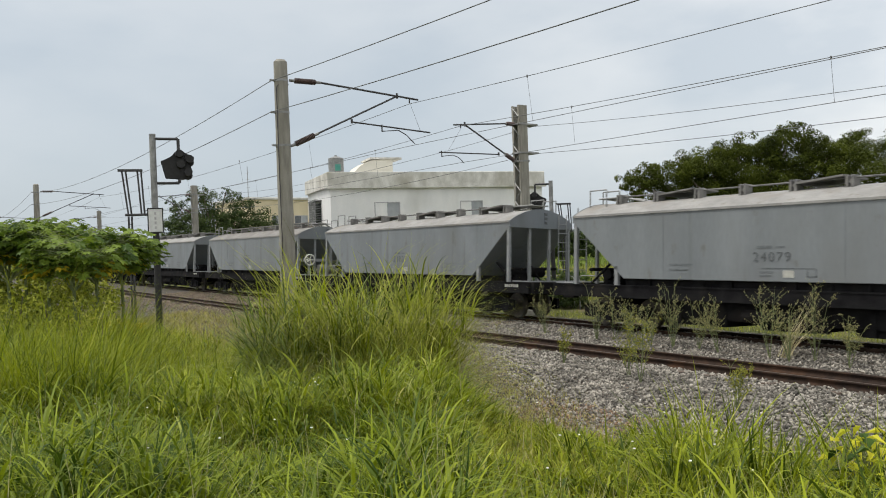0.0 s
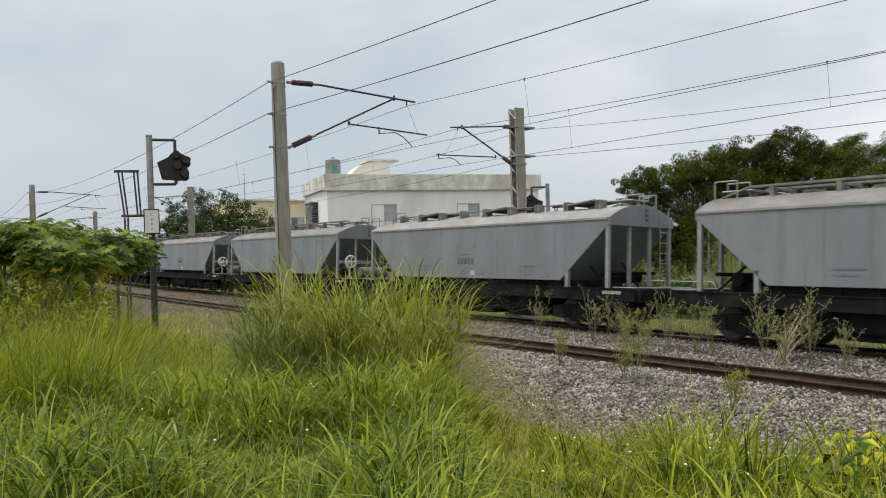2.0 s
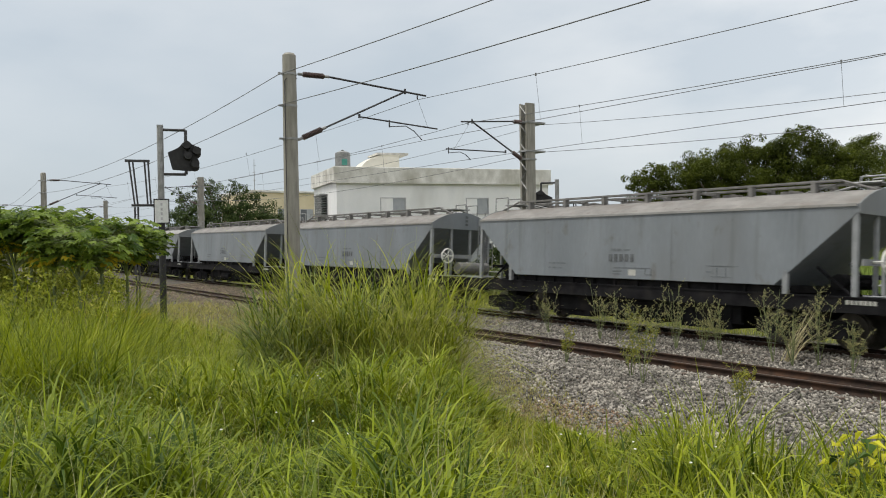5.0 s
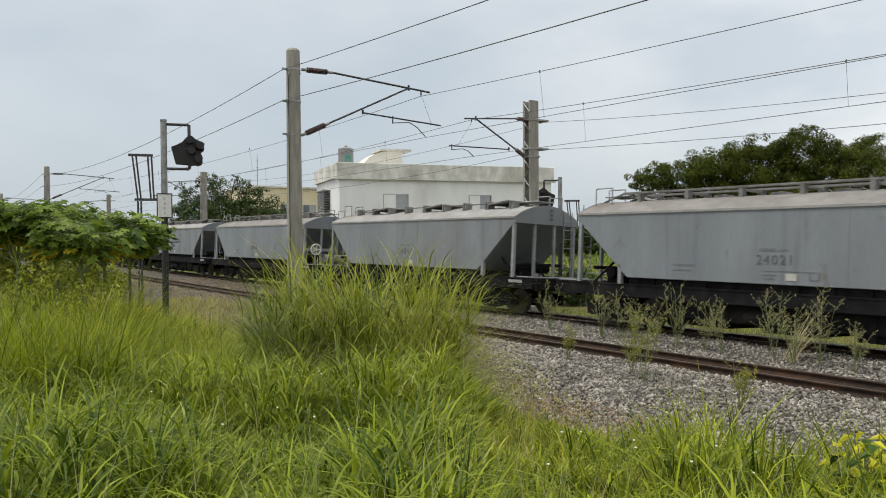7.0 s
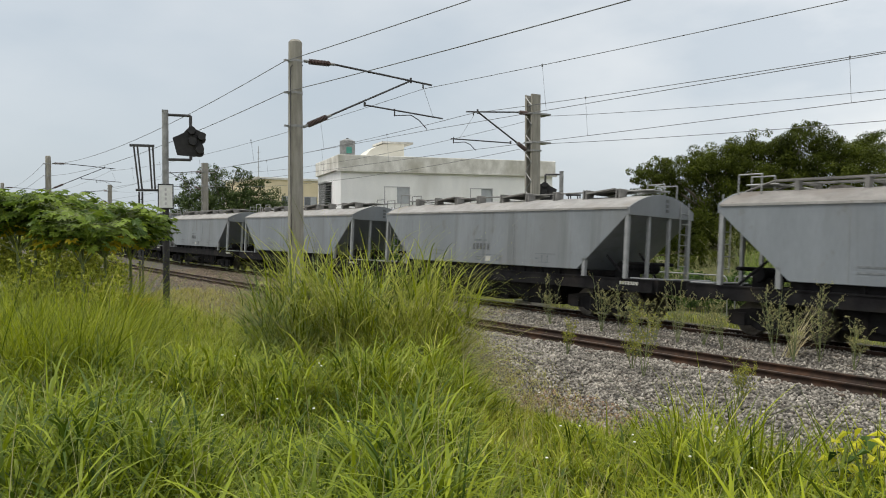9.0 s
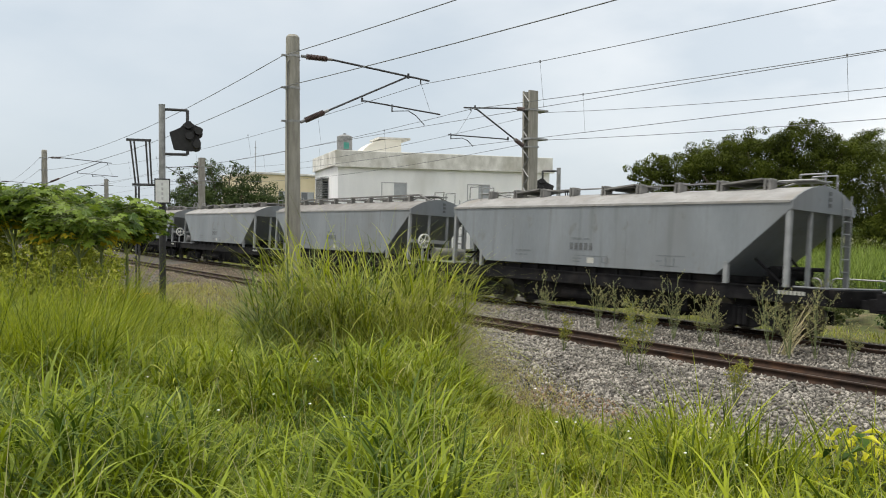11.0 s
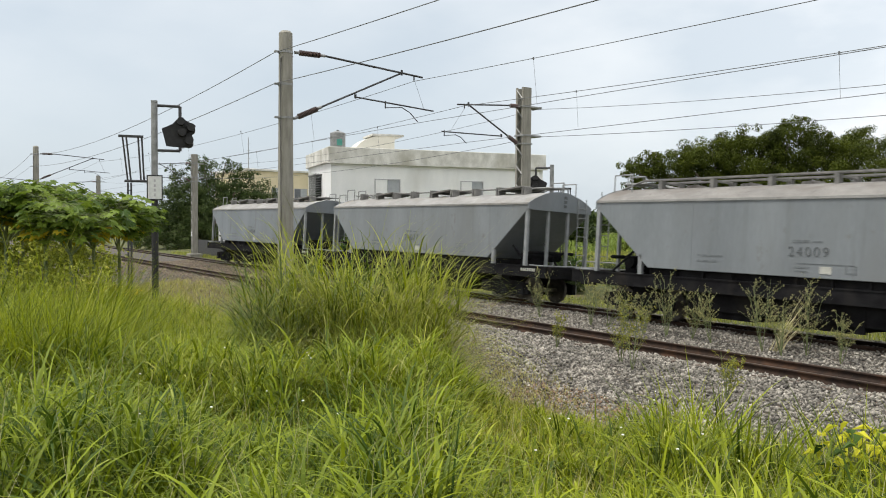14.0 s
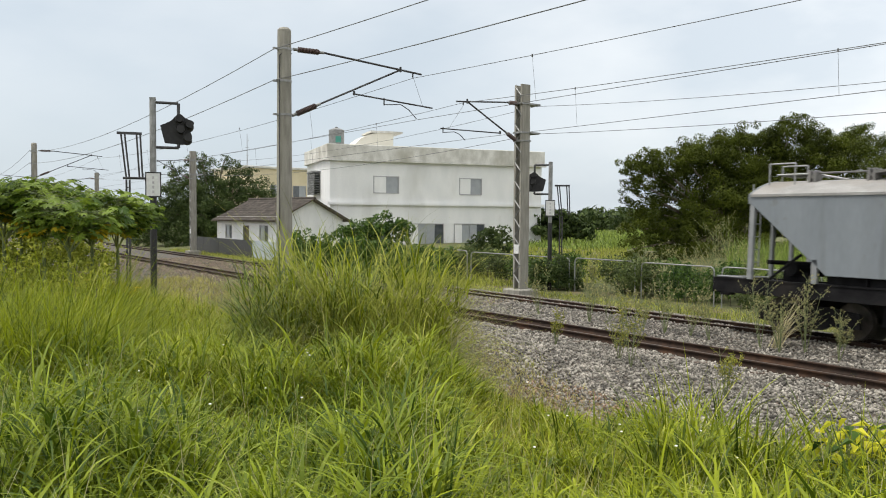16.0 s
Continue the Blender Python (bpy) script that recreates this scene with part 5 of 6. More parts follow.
def meadow(name, label, roots, rng, l0, l1, w0, w1, material, lean=0.35, droop=1.1):
    n = len(roots)
    size = np.array([0.75 + 0.6 * noise.noise((x * 0.8, y * 0.8, 5.0)) for x, y, _ in roots])
    L = rng.uniform(l0, l1, n) * np.clip(size + 0.15, 0.45, 1.4) * np.array([trodden(x, y) for x, y, _ in roots]) ** 0.6
    v, f = blades(rng, roots, L, rng.uniform(w0, w1, n), np.abs(rng.normal(0, lean, n)), rng.uniform(0.2, droop, n) * 1.3)
    tagged(raw_mesh(name, v, f, material, smooth=True), label, "grass", kind="stuff")


def tussocks(name, label, centres, per, rng, l0, l1, w0, w1, material, spread=0.07, droop=1.7, leafy_share=0.0):
    """Grass growing in tufts, the blades arching outwards."""
    n = len(centres)
    size = np.array([0.85 + 0.7 * noise.noise((x * 0.7, y * 0.7, 5.0)) for x, y, _ in centres]) * rng.uniform(0.75, 1.2, n)
    size = np.clip(size, 0.45, 1.45) * np.array([trodden(x, y) for x, y, _ in centres])
    idx = np.repeat(np.arange(n), per)
    m = len(idx)
    a = rng.uniform(0, math.tau, m)
    q = np.abs(rng.normal(0, spread, m))
    roots = centres[idx] + np.stack([q * np.cos(a), q * np.sin(a), np.zeros(m)], 1)
    L = rng.uniform(l0, l1, m) * size[idx]
    lean = 0.05 + 2.2 * q + np.abs(rng.normal(0, 0.18, m))
    bend = rng.uniform(0.3, droop, m) ** 1.3
    # half of them are leaves that spring from the stems and bow over
    leaf = rng.random(m) < leafy_share
    roots[leaf, 2] += (rng.random(leaf.sum()) ** 0.8) * 0.55 * size[idx][leaf] * l1
    L[leaf] *= rng.uniform(0.40, 0.70, leaf.sum())
    lean[leaf] = rng.uniform(0.25, 0.9, leaf.sum())
    bend[leaf] = rng.uniform(0.9, 2.4, leaf.sum())
    v, f = blades(rng, roots, L, rng.uniform(w0, w1, m), lean, bend, 6, a + rng.normal(0, 0.5, m))
    tagged(raw_mesh(name, v, f, material, smooth=True), label, "grass", kind="stuff")


rng = np.random.default_rng(11)
tussocks("meadow_grass", "tall bright green meadow grass with arching blades", polar_roots(rng, 800, 1.9, 7.5, 38, 84, 5.8, 1.3), 24, rng, 0.50, 0.90, 0.010, 0.022, M_GRASS, 0.06, 2.0, 0.62)
tussocks("meadow_grass", "deep green meadow grass with arching blades", polar_roots(rng, 950, 1.9, 8.0, -2, 42, 6.3, 1.3), 26, rng, 0.50, 0.90, 0.010, 0.021, M_GRASSD, 0.06, 2.0, 0.62)
tussocks("meadow_grass", "tall green grass on the bank towards the signal", polar_roots(rng, 1600, 6.0, 22.0, 0, 44, 7.4, 1.1), 20, rng, 0.45, 0.85, 0.012, 0.025, M_GRASS, 0.10, 2.0, 0.55)
tussocks("meadow_grass", "green meadow grass round the viewpoint", polar_roots(rng, 560, 1.7, 6.5, 74, 363, 6.0, 0.8), 14, rng, 0.40, 0.70, 0.012, 0.026, M_GRASS, 0.10, 2.0, 0.5)
# darker green chosen here to paint the shade low between the tufts
meadow("undergrowth_grass", "short dense green grass between the tufts", polar_roots(rng, 12000, 1.9, 12.0, 0, 84, 6.8), rng, 0.15, 0.45, 0.008, 0.016, M_GRASSD, 0.5, 1.3)
tussocks("yellow_grass", "fine yellowing grass at the edge of the ballast", polar_roots(rng, 1100, 4.5, 19.0, 2, 80, 7.9, 1.1), 16, rng, 0.30, 0.75, 0.005, 0.012, M_GRASSY, 0.13)
tussocks("yellow_grass", "fine tall yellow-green grass below the papaya trees", polar_roots(rng, 1000, 7.5, 13.0, -2, 24, 7.4, 1.0), 20, rng, 0.6, 1.25, 0.006, 0.013, M_GRASS, 0.14)
tussocks("yellow_grass", "tall wispy yellow-green grass crowding the papaya stems", polar_roots(rng, 900, 7.5, 14.5, -2, 15, 7.8, 1.0), 26, rng, 1.0, 1.85, 0.005, 0.012, M_GRASS, 0.16)
tussocks("yellow_grass", "sparse yellowing grass on the brown shoulder towards the signal", polar_roots(rng, 5200, 12.0, 34.0, 8, 38, 10.8, 1.2), 16, rng, 0.15, 0.50, 0.012, 0.024, M_GRASSY, 0.15)
tussocks("tall_grass", "tall single grass stalks rising over the meadow", polar_roots(rng, 130, 3.0, 7.0, 48, 82, 6.3, 1.0), 7, rng, 0.85, 1.2, 0.014, 0.028, M_GRASS, 0.04, 1.2)
meadow("fine_grass", "thin pale stems among the meadow grass", polar_roots(rng, 1600, 2.2, 14.0, 0, 80, 7.2), rng, 0.5, 1.05, 0.003, 0.006, M_STRAW, 0.3, 0.8)
edge = np.stack([rng.uniform(-16, -0.5, 5200), 7.0 + np.abs(rng.normal(0, 0.85, 5200)), np.zeros(5200)], 1)
edge[:, 2] = ground_at(edge[:, 0], edge[:, 1])
meadow("shoulder_grass", "thin short pale grass on the stony shoulder of the ballast", edge, rng, 0.10, 0.42, 0.004, 0.010, M_GRASSY, 0.6, 1.0)
strip_u, strip_w = rng.uniform(4.5, 11.0, 9000), rng.normal(0, 1, 9000)
worn = np.stack([-0.731 * strip_u + 0.682 * strip_w * 0.12 * strip_u, 0.682 * strip_u + 0.731 * strip_w * 0.12 * strip_u, np.zeros(9000)], 1)
worn = worn[worn[:, 1] < 7.9]
worn[:, 2] = ground_at(worn[:, 0], worn[:, 1])
meadow("worn_grass", "short fine yellow-green grass on the worn strip", worn, rng, 0.16, 0.42, 0.004, 0.010, M_GRASSY, 0.5, 1.2)
slope_x = rng.uniform(-19.0, -7.2, 20000)
slope_q = 6.4 + (3.0 + 0.46 * (-slope_x - 8.9)) * rng.random(20000) ** 0.9 + rng.normal(0, 0.3, 20000)
slope_z = np.array([bed_z(q) + 0.01 if q > 8.5 else ground_z(x, q) for x, q in zip(slope_x, slope_q)])
slope = np.stack([slope_x, slope_q + slope_x ** 2 / (2 * RAD), slope_z], 1)
meadow("bank_grass", "fine straw-green grass on the bank and the foot of the ballast", slope[slope_q < 8.5], rng, 0.16, 0.46, 0.004, 0.010, M_GRASSY, 0.55, 1.2)
meadow("bank_grass", "thin low straw-coloured grass among the stones", slope[slope_q >= 8.5], rng, 0.08, 0.30, 0.006, 0.014, M_DRYG, 0.7, 1.2)
far_x = rng.uniform(-36.0, -18.0, 13000)
far_q = 6.6 + 5.2 * rng.random(13000) + rng.normal(0, 0.3, 13000)
far_foot = np.stack([far_x, far_q + far_x ** 2 / (2 * RAD), [bed_z(q) if q > 8.5 else ground_z(x, q) for x, q in zip(far_x, far_q)]], 1)
meadow("bank_grass", "thin straw-green grass on the brown shoulder towards the signal", far_foot, rng, 0.12, 0.42, 0.010, 0.022, M_DRYG, 0.6, 1.2)
corner = np.array([rooted(1535, 4.5), rooted(1575, 4.3), rooted(1560, 4.8)])
tussocks("tall_grass", "tuft of tall bright green grass beside the yellow-green plant", corner, 26, rng, 0.75, 1.05, 0.012, 0.026, M_GRASS, 0.05, 1.3)
meadow("verge_grass", "short green weeds along the far ballast edge", np.array([on_line(a, b, -0.40) for a, b in zip(rng.uniform(-70, 4, 12000), 20.9 + np.abs(rng.normal(0.8, 0.8, 12000)))]), rng, 0.10, 0.36, 0.012, 0.03, M_REED, 0.5, 1.2)


def field_roots(n, c0, c1, d0, d1):
    c, d = rng.uniform(c0, c1, n), rng.uniform(d0, d1, n)
    p = [spot(a, b) for a, b in zip(c, d)]
    x, y = np.array([q.x for q in p]), np.array([q.y for q in p])
    return np.stack([x, y, ground_at(x, y)], 1)


meadow("field_grass", "rank green growth in the field beyond the fence", field_roots(14000, 560, 1110, 30, 46), rng, 0.3, 0.8, 0.02, 0.05, M_REED, 0.5, 1.2)


meadow("field_grass", "green field growth between the houses and the trees", field_roots(9000, 900, 1180, 46, 115), rng, 0.5, 1.1, 0.06, 0.16, M_FIELD, 0.5, 1.2)
meadow("field_grass", "tall yellow-green grass under the trees beyond the fence", field_roots(9000, 1290, 1720, 25, 36), rng, 0.7, 1.7, 0.018, 0.045, M_FIELD, 0.35, 0.9)


def reed_clump(centre, count, radius, l0, l1, seed, label, main, second):
    r = np.random.default_rng(seed)
    e = thing("reed_clump", Matrix.Translation(centre), label, "grass clump")
    for name, n, mtl, w, k in (("blade", int(count * 0.5), main, 0.020, 1.0), ("green_blade", count // 4, second, 0.034, 0.85), ("leaf_blade", int(count * 0.7), second, 0.024, 0.36), ("dull_leaf_blade", int(count * 0.9), main, 0.022, 0.40),
                               ("low_blade", count // 3, second, 0.022, 0.5), ("arching_blade", count // 9, main, 0.020, 1.05), ("dry_blade", count // 6, M_STRAW, 0.012, 0.6), ("seed_stem", count // 7, M_STRAW, 0.006, 1.1)):
        a, q = r.uniform(0, math.tau, n), radius * r.random(n) ** 0.6
        roots = np.stack([q * np.cos(a), q * np.sin(a), np.full(n, -0.15)], 1)
        # shoots stand in bunches of differing height
        bunch = np.array([0.62 + 0.75 * (0.5 + noise.noise((x * 4.0, y * 4.0, seed * 1.0))) for x, y, _ in roots])
        L = r.uniform(l0, l1, n) * k * np.clip(bunch, 0.55, 1.2)
        if name.endswith("leaf_blade"):
            # leaves spring from the outer shoots and bow outwards
            q = radius * r.uniform(0.6, 1.15, n)
            roots = np.stack([q * np.cos(a), q * np.sin(a), np.full(n, -0.15)], 1)
            up = r.random(n) ** 1.1 * 0.60 * l1 * np.clip(bunch, 0.5, 1.1)
            roots += np.stack([np.cos(a) * up * 0.35 * q / radius, np.sin(a) * up * 0.35 * q / radius, up], 1)
            q = radius * r.uniform(0.3, 1.5, n)
        bend = r.uniform(1.6, 3.0, n) if name == "arching_blade" else r.uniform(0.3, 2.5, n)
        v, f = blades(r, roots, L, r.uniform(0.4, 1.0, n) * w, 0.05 + 0.85 * q / radius * r.random(n) + np.abs(r.normal(0, 0.18, n)), bend, 7, a + r.normal(0, 0.9, n))
        tagged(raw_mesh(name, v, f, mtl, e, smooth=True), kind="stuff")


reed_clump(rooted(612, 9.6), 1500, 0.60, 1.2, 2.9, 21, "tall arching clump of grey-green reed grass", M_REED, M_GRASS)
reed_clump(rooted(683, 9.1), 1300, 0.50, 1.1, 2.5, 22, "tall arching clump of fine yellow-green reed grass", M_REED, M_GRASS)
reed_clump(rooted(526, 9.3), 1200, 0.42, 1.0, 2.3, 23, "arching clump of blue-green reed grass", M_BLUEG, M_GRASSD)


def weed(x, y, z, height, seed, label, material, dense=1.0):
    """Upright branching weed with fine seed heads."""
    r = np.random.default_rng(seed)
    e = thing("tall_weed", Matrix.Translation((x, y, z)), label, "weed", "weeds along the tracks")
    bm = bmesh.new()
    V, F, off = [], [], 0
    for i in range(int(5 * dense) + 1):
        a, t = r.uniform(0, math.tau), abs(r.normal(0.22, 0.16))
        h = height * r.uniform(0.55, 1.0)
        tip = Vector((math.cos(a) * math.sin(t) * h, math.sin(a) * math.sin(t) * h, h * math.cos(t)))
        bar(bm, (0, 0, -0.05), tip, 0.009, 0.003, 4)
        for j in range(8):
            u = r.uniform(0.3, 1.0)
            p = tip * u
            aa = r.uniform(0, math.tau)
            q = p + Vector((math.cos(aa), math.sin(aa), r.uniform(0.6, 1.5))).normalized() * height * 0.30 * r.uniform(0.5, 1.1) * (1.2 - u * 0.6)
            bar(bm, p, q, 0.004, 0.002, 3)
            n = 12
            c = np.array(p)[None] + (np.array(q) - np.array(p))[None] * r.uniform(0.2, 1.1, n)[:, None] + r.normal(0, 0.014, (n, 3))
            v, f = leaf_cloud(r, c, np.full(n, 0.012), int(n * 1.6), 0.026, slim=0.16)
            V.append(v), F.append(f + off)
            off += len(v)
    part("stem", bm, M_STALK, e)
    tagged(raw_mesh("seed_head", np.concatenate(V), np.concatenate(F), material, e), kind="stuff")


i = 0
for c, lat, h in ((955, 15.4, 1.3), (1045, 15.2, 1.5), (1075, 15.5, 1.2), (1112, 15.3, 1.3), (1140, 15.0, 1.0), (1180, 15.2, 1.5), (1225, 15.4, 1.1), (1260, 15.1, 1.3), (1350, 15.2, 1.7), (1385, 15.0, 1.2), (1430, 15.3, 1.5), (1490, 15.1, 1.0), (1100, 11.6, 1.0), (1120, 11.3, 1.3), (1290, 10.6, 0.9), (985, 11.9, 0.7)):
    lat *= 1.042
    a = radians(37.04) + math.atan((c - 784) / 1400.85)
    x = -lat / math.tan(a)
    weed(x, lat, bed_z(lat), h * 1.12, 40 + i, "dusty upright weed with fine seed heads in the ballast", M_WEED if lat > 13 else M_GRASSY)
    i += 1
for c, d, h in ((1140, 27, 2.2), (1155, 28, 1.8), (1190, 27, 2.0), (1245, 25.5, 2.2), (1265, 26, 2.9), (1280, 25.5, 3.2), (1230, 26, 1.6), (1335, 24.5, 2.4), (1215, 27, 1.9), (1050, 29, 1.4)):
    p = spot(c, d)
    weed(p.x, p.y, ground_z(p.x, p.y), h, 70 + i, "tall pale weed growing beside the railway fence", M_WEED, 2.0)
    i += 1


def straw_tuft(x, y, z, seed):
    r = np.random.default_rng(seed)
    e = thing("straw_tuft", Matrix.Translation((x, y, z)), "leaning tuft of straw-coloured grass between the tracks", "grass tuft")
    n = 44
    roots = r.normal(0, 0.08, (n, 3)) * [1, 1, 0]
    v, f = blades(r, roots, r.uniform(0.5, 2.0, n), r.uniform(0.010, 0.026, n), r.uniform(0.25, 0.75, n), r.uniform(0.1, 1.1, n), 5, np.radians(52) + r.normal(0, 0.25, n))
    tagged(raw_mesh("blade", v, f, M_STRAWP, e), kind="stuff")


straw_tuft(-16.0 / math.tan(radians(37.04) + math.atan(592 / 1400.85)), 16.0, bed_z(16.0), 5)


# ---- papaya and broad-leaved plants ----
def lobed_leaf(bm, m, size, lobes, cut):
    """Hand-shaped leaf with deep lobes, slightly cupped."""
    c = bm.verts.new(m @ Vector((0, 0, 0)))
    ring = []
    n = lobes * 2 + 1
    for i in range(n):
        a = radians(-150 + 300 * i / (n - 1))
        q = size * (1.0 if i % 2 else cut) * (1.0 - 0.25 * abs(a) / 2.6)
        ring.append(bm.verts.new(m @ Vector((q * math.cos(a), q * math.sin(a), -0.22 * q * (1.0 if i % 2 else 0.3)))))
    for p, q in zip(ring, ring[1:]):
        bm.faces.new((c, p, q))


def papaya(x, y, height, seed, spread, crowns, leaves=66):
    r = np.random.default_rng(seed)
    z = ground_z(x, y)
    e = thing("papaya_tree", Matrix.Translation((x, y, z)), "papaya tree with lobed green leaves, some turning yellow", "papaya tree", "papaya trees")
    stem = bmesh.new()
    green, yellow = bmesh.new(), bmesh.new()
    fork = Vector((0.06, -0.04, height * 0.62))
    bar(stem, (0, 0, -0.1), fork, 0.035, 0.028, 7)
    for i in range(crowns):
        a = i * math.tau / crowns + r.uniform(-0.4, 0.4)
        q = spread * r.uniform(0.3, 1.0) * (i > 0)
        top = Vector((math.cos(a) * q, math.sin(a) * q, height * r.uniform(0.80, 1.0)))
        bar(stem, fork, top, 0.016, 0.011, 6)
        for j in range(leaves):
            b = r.uniform(0, math.tau)
            el = r.uniform(-0.35, 0.5)
            root = fork.lerp(top, r.uniform(0.60, 1.0))
            tip = root + Vector((math.cos(b) * math.cos(el), math.sin(b) * math.cos(el), math.sin(el) * 0.6 + 0.05)) * r.uniform(0.25, 0.6)
            bar(stem, root, tip, 0.005, 0.003, 4)
            m = Matrix.Translation(tip) @ pose(0, 0, 0, 0, 0, math.degrees(b)) @ pose(0, 0, 0, r.uniform(-28, 28), r.uniform(-5, 42), 0)
            low = (tip.z < height * 0.80 and r.random() < 0.28)
            lobed_leaf(yellow if low else green, m, r.uniform(0.085, 0.17) * (1.5 if low else 1.0), 7, 0.68)
    part("stem", stem, M_STALK, e, "thin green-grey stems")
    tagged(part("leaves", green, M_PAPAYA, e, "deeply lobed green leaves"), kind="stuff")
    tagged(part("yellow_leaves", yellow, M_YLEAF, e, "yellowed lower leaves"), kind="stuff")


for i, (c, d, h, sp, k) in enumerate(((80, 12.0, 2.68, 0.95, 11), (10, 11.6, 2.72, 0.95, 11), (-70, 11.5, 2.8, 0.9, 8), (165, 12.6, 2.55, 0.80, 9), (40, 13.5, 2.75, 0.9, 8), (210, 13.2, 2.62, 0.50, 6), (125, 11.3, 2.42, 0.7, 7))):
    p = spot(c, d)
    papaya(p.x, p.y, h, 31 + i, sp, k)
shrub("undergrowth", "yellow-green tangled undergrowth beneath the papaya trees",
      [blob(c, r, d, q) for c, r, d, q in ((20, 500, 12.5, 0.5), (70, 490, 13, 0.5), (120, 485, 13.5, 0.5), (165, 480, 14, 0.45), (190, 490, 14.5, 0.4), (0, 450, 14, 0.6), (60, 445, 15, 0.6), (120, 450, 15.5, 0.55), (170, 455, 16, 0.5), (195, 465, 16.5, 0.4), (40, 540, 11, 0.4), (100, 530, 11.5, 0.35), (-40, 480, 12.5, 0.6), (10, 480, 10.6, 0.35), (50, 500, 10.6, 0.3), (150, 500, 10.9, 0.3), (110, 470, 11, 0.25), (185, 470, 11.4, 0.28), (-20, 530, 10.2, 0.4), (70, 470, 10.0, 0.3), (30, 460, 10.0, 0.3), (130, 490, 10.0, 0.3), (170, 500, 10.2, 0.3), (90, 520, 9.8, 0.35), (0, 500, 9.8, 0.35))], 0.032, 7000, M_UNDER, 14, "undergrowth")

shrub("undergrowth", "dark green tangled growth in the shade of the papaya trees",
      [blob(c, q, d, w) for c, q, d, w in ((-40, 440, 13.6, 0.6), (15, 445, 14.2, 0.55), (65, 450, 14.6, 0.55), (115, 455, 15.0, 0.5), (160, 462, 15.4, 0.45), (40, 480, 13.2, 0.5), (100, 485, 13.8, 0.45))], 0.05, 8000, M_UNDER, 15, "undergrowth")


def leafy_plant(x, y, z, count, size, spread, material, seed, label):
    r = np.random.default_rng(seed)
    e = thing("leafy_plant", Matrix.Translation((x, y, z)), label, "plant")
    bm, st = bmesh.new(), bmesh.new()
    for i in range(count):
        a, q = r.uniform(0, math.tau), spread * math.sqrt(r.random())
        tip = Vector((q * math.cos(a), q * math.sin(a), r.uniform(0.35, 0.85)))
        bar(st, (tip.x * 0.3, tip.y * 0.3, -0.05), tip, 0.004, 0.003, 4)
        m = Matrix.Translation(tip) @ pose(0, 0, 0, 0, r.uniform(-10, 45), r.uniform(0, 360))
        L, W = size * r.uniform(0.7, 1.3), size * 0.28
        v = [bm.verts.new(m @ Vector(c)) for c in ((0, 0, 0), (L * 0.4, W, 0.02), (L, 0, -0.03), (L * 0.4, -W, 0.02), (L * 0.45, 0, -0.012))]
        for f in ((0, 4, 1), (1, 4, 2), (2, 4, 3), (3, 4, 0)):
            bm.faces.new([v[k] for k in f])
    part("stem", st, M_STALK, e)
    tagged(part("leaves", bm, material, e), kind="stuff")


leafy_plant(*rooted(1545, 4.2, 0.16), 120, 0.10, 0.30, M_LIME, 51, "yellow-green broad-leaved plant in the grass")
leafy_plant(*rooted(1565, 4.1, 0.15), 40, 0.11, 0.3, M_HEDGE, 52, "dark green broad-leaved plant in the grass")
leafy_plant(*rooted(183, 16.3), 160, 0.16, 0.8, M_YLEAF, 53, "yellow-leaved plant beneath the papaya trees")


def flowers():
    r = np.random.default_rng(61)
    n = 60
    d, a = r.uniform(4, 9, n), np.radians(r.uniform(12, 66, n))
    bm = bmesh.new()
    for x, y in zip(-d * np.cos(a), d * np.sin(a)):
        if y < 6.6:
            z = ground_z(x, y) + r.uniform(0.35, 0.6)
            bmesh.ops.create_icosphere(bm, subdivisions=1, radius=0.009, matrix=Matrix.Translation((x, y, z)) @ Matrix.Diagonal((1, 1, 0.5, 1)))
    tagged(part("small_flowers", bm, M_WHITEPET), "tiny white flowers scattered through the meadow grass", "flowers", kind="stuff")


flowers()


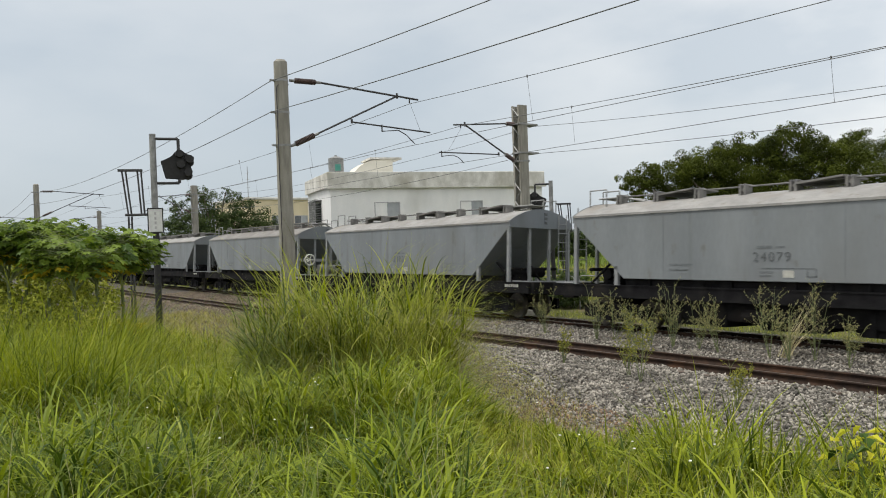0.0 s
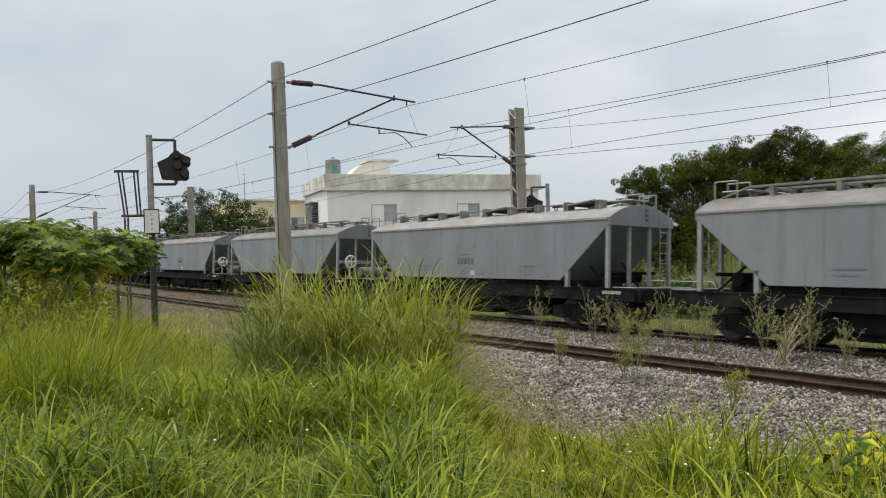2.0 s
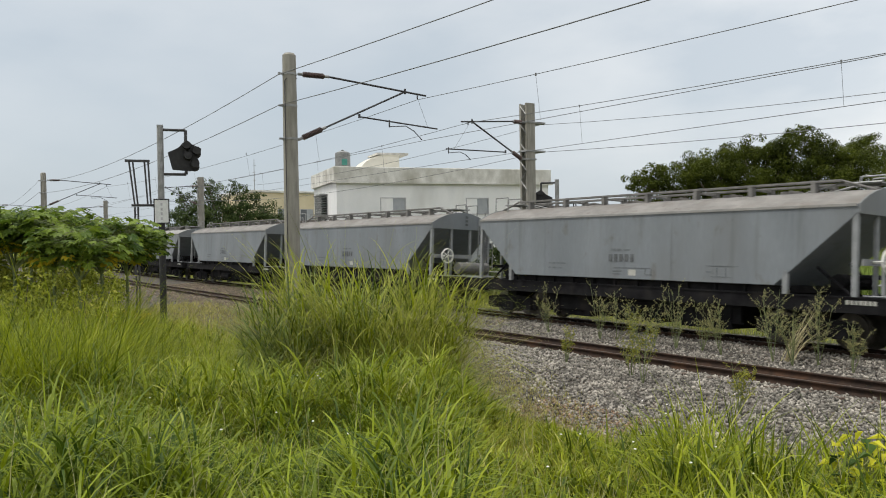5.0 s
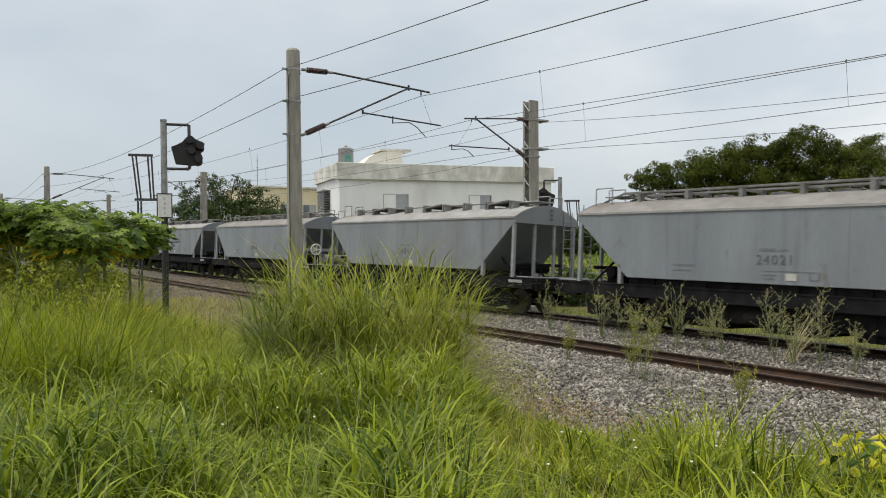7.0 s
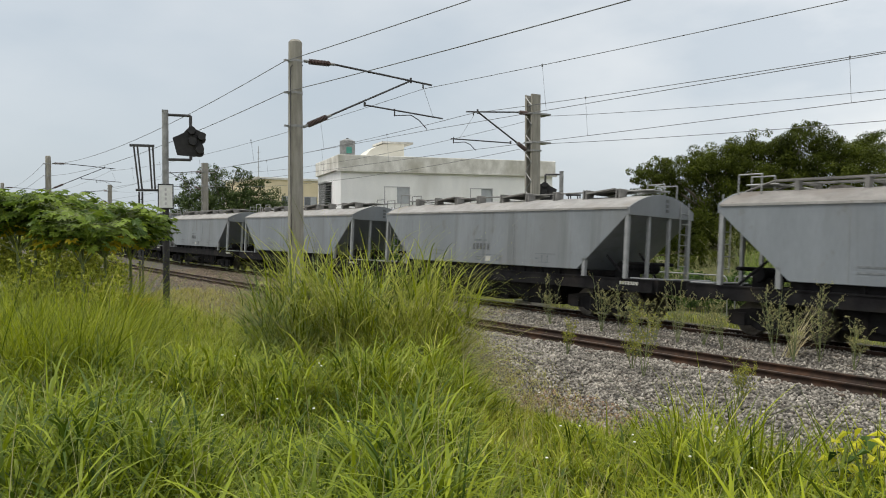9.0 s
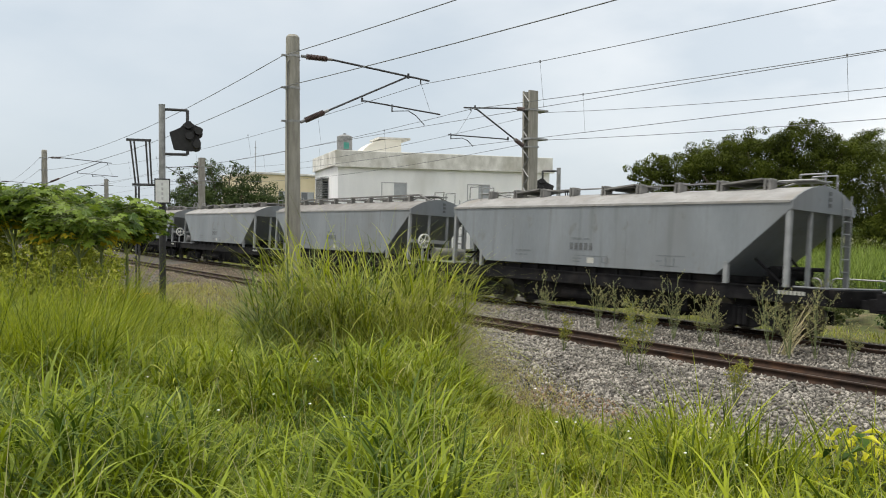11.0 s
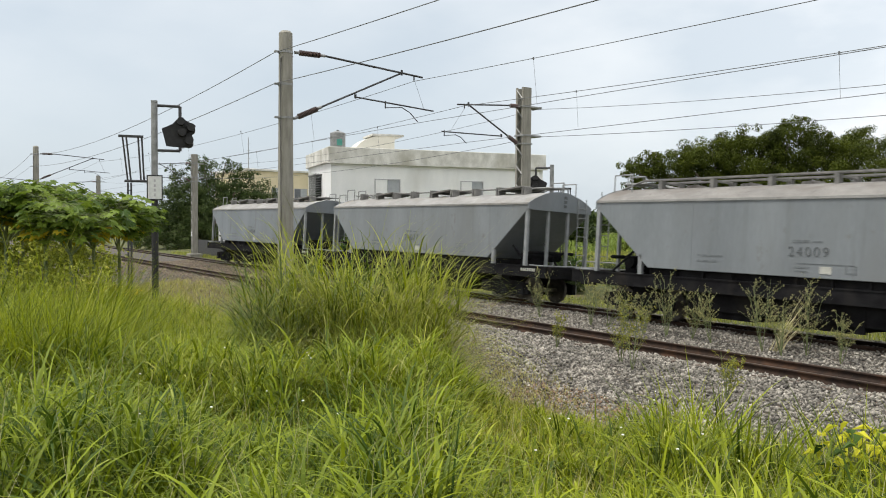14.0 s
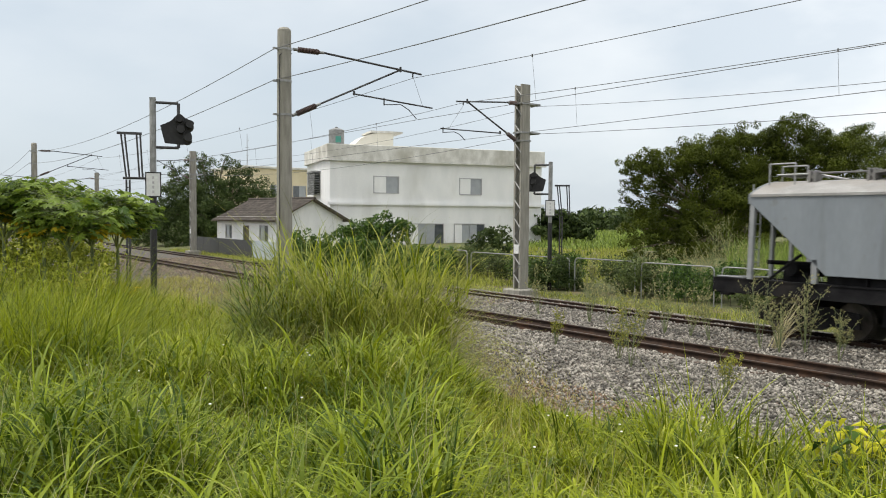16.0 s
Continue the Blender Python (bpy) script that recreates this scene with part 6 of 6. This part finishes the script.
# ---- loose ballast stones ----
def stones(name, label, s0, s1, q0, q1, count, size, seed, material=M_STONE, worn_edge=0):
    """worn_edge: 1 thins the stones out towards the grassy foot of the ballast, -1 keeps only those there."""
    r = np.random.default_rng(seed)
    unit = np.array([(1, 0, 0), (-1, 0, 0), (0, 1, 0), (0, -1, 0), (0, 0, 1), (0, 0, -1)], float)
    tri = np.array([(0, 2, 4), (2, 1, 4), (1, 3, 4), (3, 0, 4), (2, 0, 5), (1, 2, 5), (3, 1, 5), (0, 3, 5)])
    s, q = r.uniform(s0, s1, count), r.uniform(q0, q1, count)
    if worn_edge:
        foot = q < 9.3 + 0.46 * np.clip(-s - 8.9, -0.8, 6) + r.normal(0, 0.35, count)
        ok = ~foot | (r.random(count) < 0.35) if worn_edge > 0 else foot
        s, q = s[ok], q[ok]
        count = len(s)
    z = np.interp(q, [b[0] for b in BED], [b[1] for b in BED]) + r.uniform(-0.01, 0.03, count)
    z += np.array([0.03 * noise.noise((a * 1.1, b * 1.1, 3.0)) for a, b in zip(s, q)])
    rr = YC - q
    c = np.stack([rr * np.sin(s / RAD), YC - rr * np.cos(s / RAD), z], 1)
    for lat in (NEAR, FAR):
        for side in (-0.566, 0.566):
            ok = np.abs(q - lat - side) > 0.10
            c, q = c[ok], q[ok]
    n = len(c)
    rot = r.normal(size=(n, 3, 3))
    rot, _ = np.linalg.qr(rot)
    dims = size * r.uniform(0.45, 1.15, (n, 1, 1)) * r.uniform(0.6, 1.2, (n, 6, 1))
    v = (unit[None] * dims * np.array([1.2, 0.9, 0.75])) @ rot + c[:, None]
    f = (np.arange(n) * 6)[:, None, None] + tri[None]
    tagged(raw_mesh(name, v.reshape(-1, 3), f.reshape(-1, 3), material), label, "ballast stones", kind="stuff")


stones("ballast_stones", "loose grey crushed stones on the near shoulder", -19, -1, 8.6, 13.2, 36000, 0.043, 71, worn_edge=1)
stones("earthy_stones", "earth-stained gravel at the grassy foot of the ballast", -19, -8, 8.5, 12.2, 14000, 0.030, 75, M_STONEB, worn_edge=-1)
stones("brown_stones", "rust-brown stones and earth at the foot of the ballast", -10.4, -7.9, 8.6, 10.1, 1300, 0.034, 74, M_STONER)
stones("ballast_stones", "loose grey crushed stones in and between the tracks", -26, -1, 13.2, 20.5, 46000, 0.042, 72)
stones("ballast_stones", "loose grey crushed stones further along the line", -52, -19, 8.6, 17.6, 26000, 0.055, 73, M_STONEB, worn_edge=1)


def train_front(t):
    """Where the last wagon's leading end stands on the line."""
    drift = float(np.interp(t, (0, 1.5, 3.5, 7, 9, 12.5, 14.5, 16), (-0.02, -0.19, -0.53, -0.69, -0.59, -0.21, -0.20, 0.00)))
    return 2.2 + 17.61 * (t - 16.0) + drift


def motions():
    for k, w in enumerate(wagons):
        rows = []
        for i in range(33):
            t = i * 0.5
            s = train_front(t) - HL + k * PITCH
            rows.append((t, line_pose(s, FAR, -0.5 * GAUGE * math.sin(radians(CANT)), CANT)))
        walk(w, rows)
    # every axle turns as its wagon rolls
    for k, w in enumerate(wagons):
        for b in w.children:
            if b.name.startswith("bogie"):
                for ax in b.children:
                    x = ax.location.x
                    spin = [(i / FPS, pose(x, 0, 0.43, 0, math.degrees((train_front(i / FPS) - train_front(0)) / 0.43), 0)) for i in range(16 * FPS + 1)]
                    walk(ax, spin)


motions()
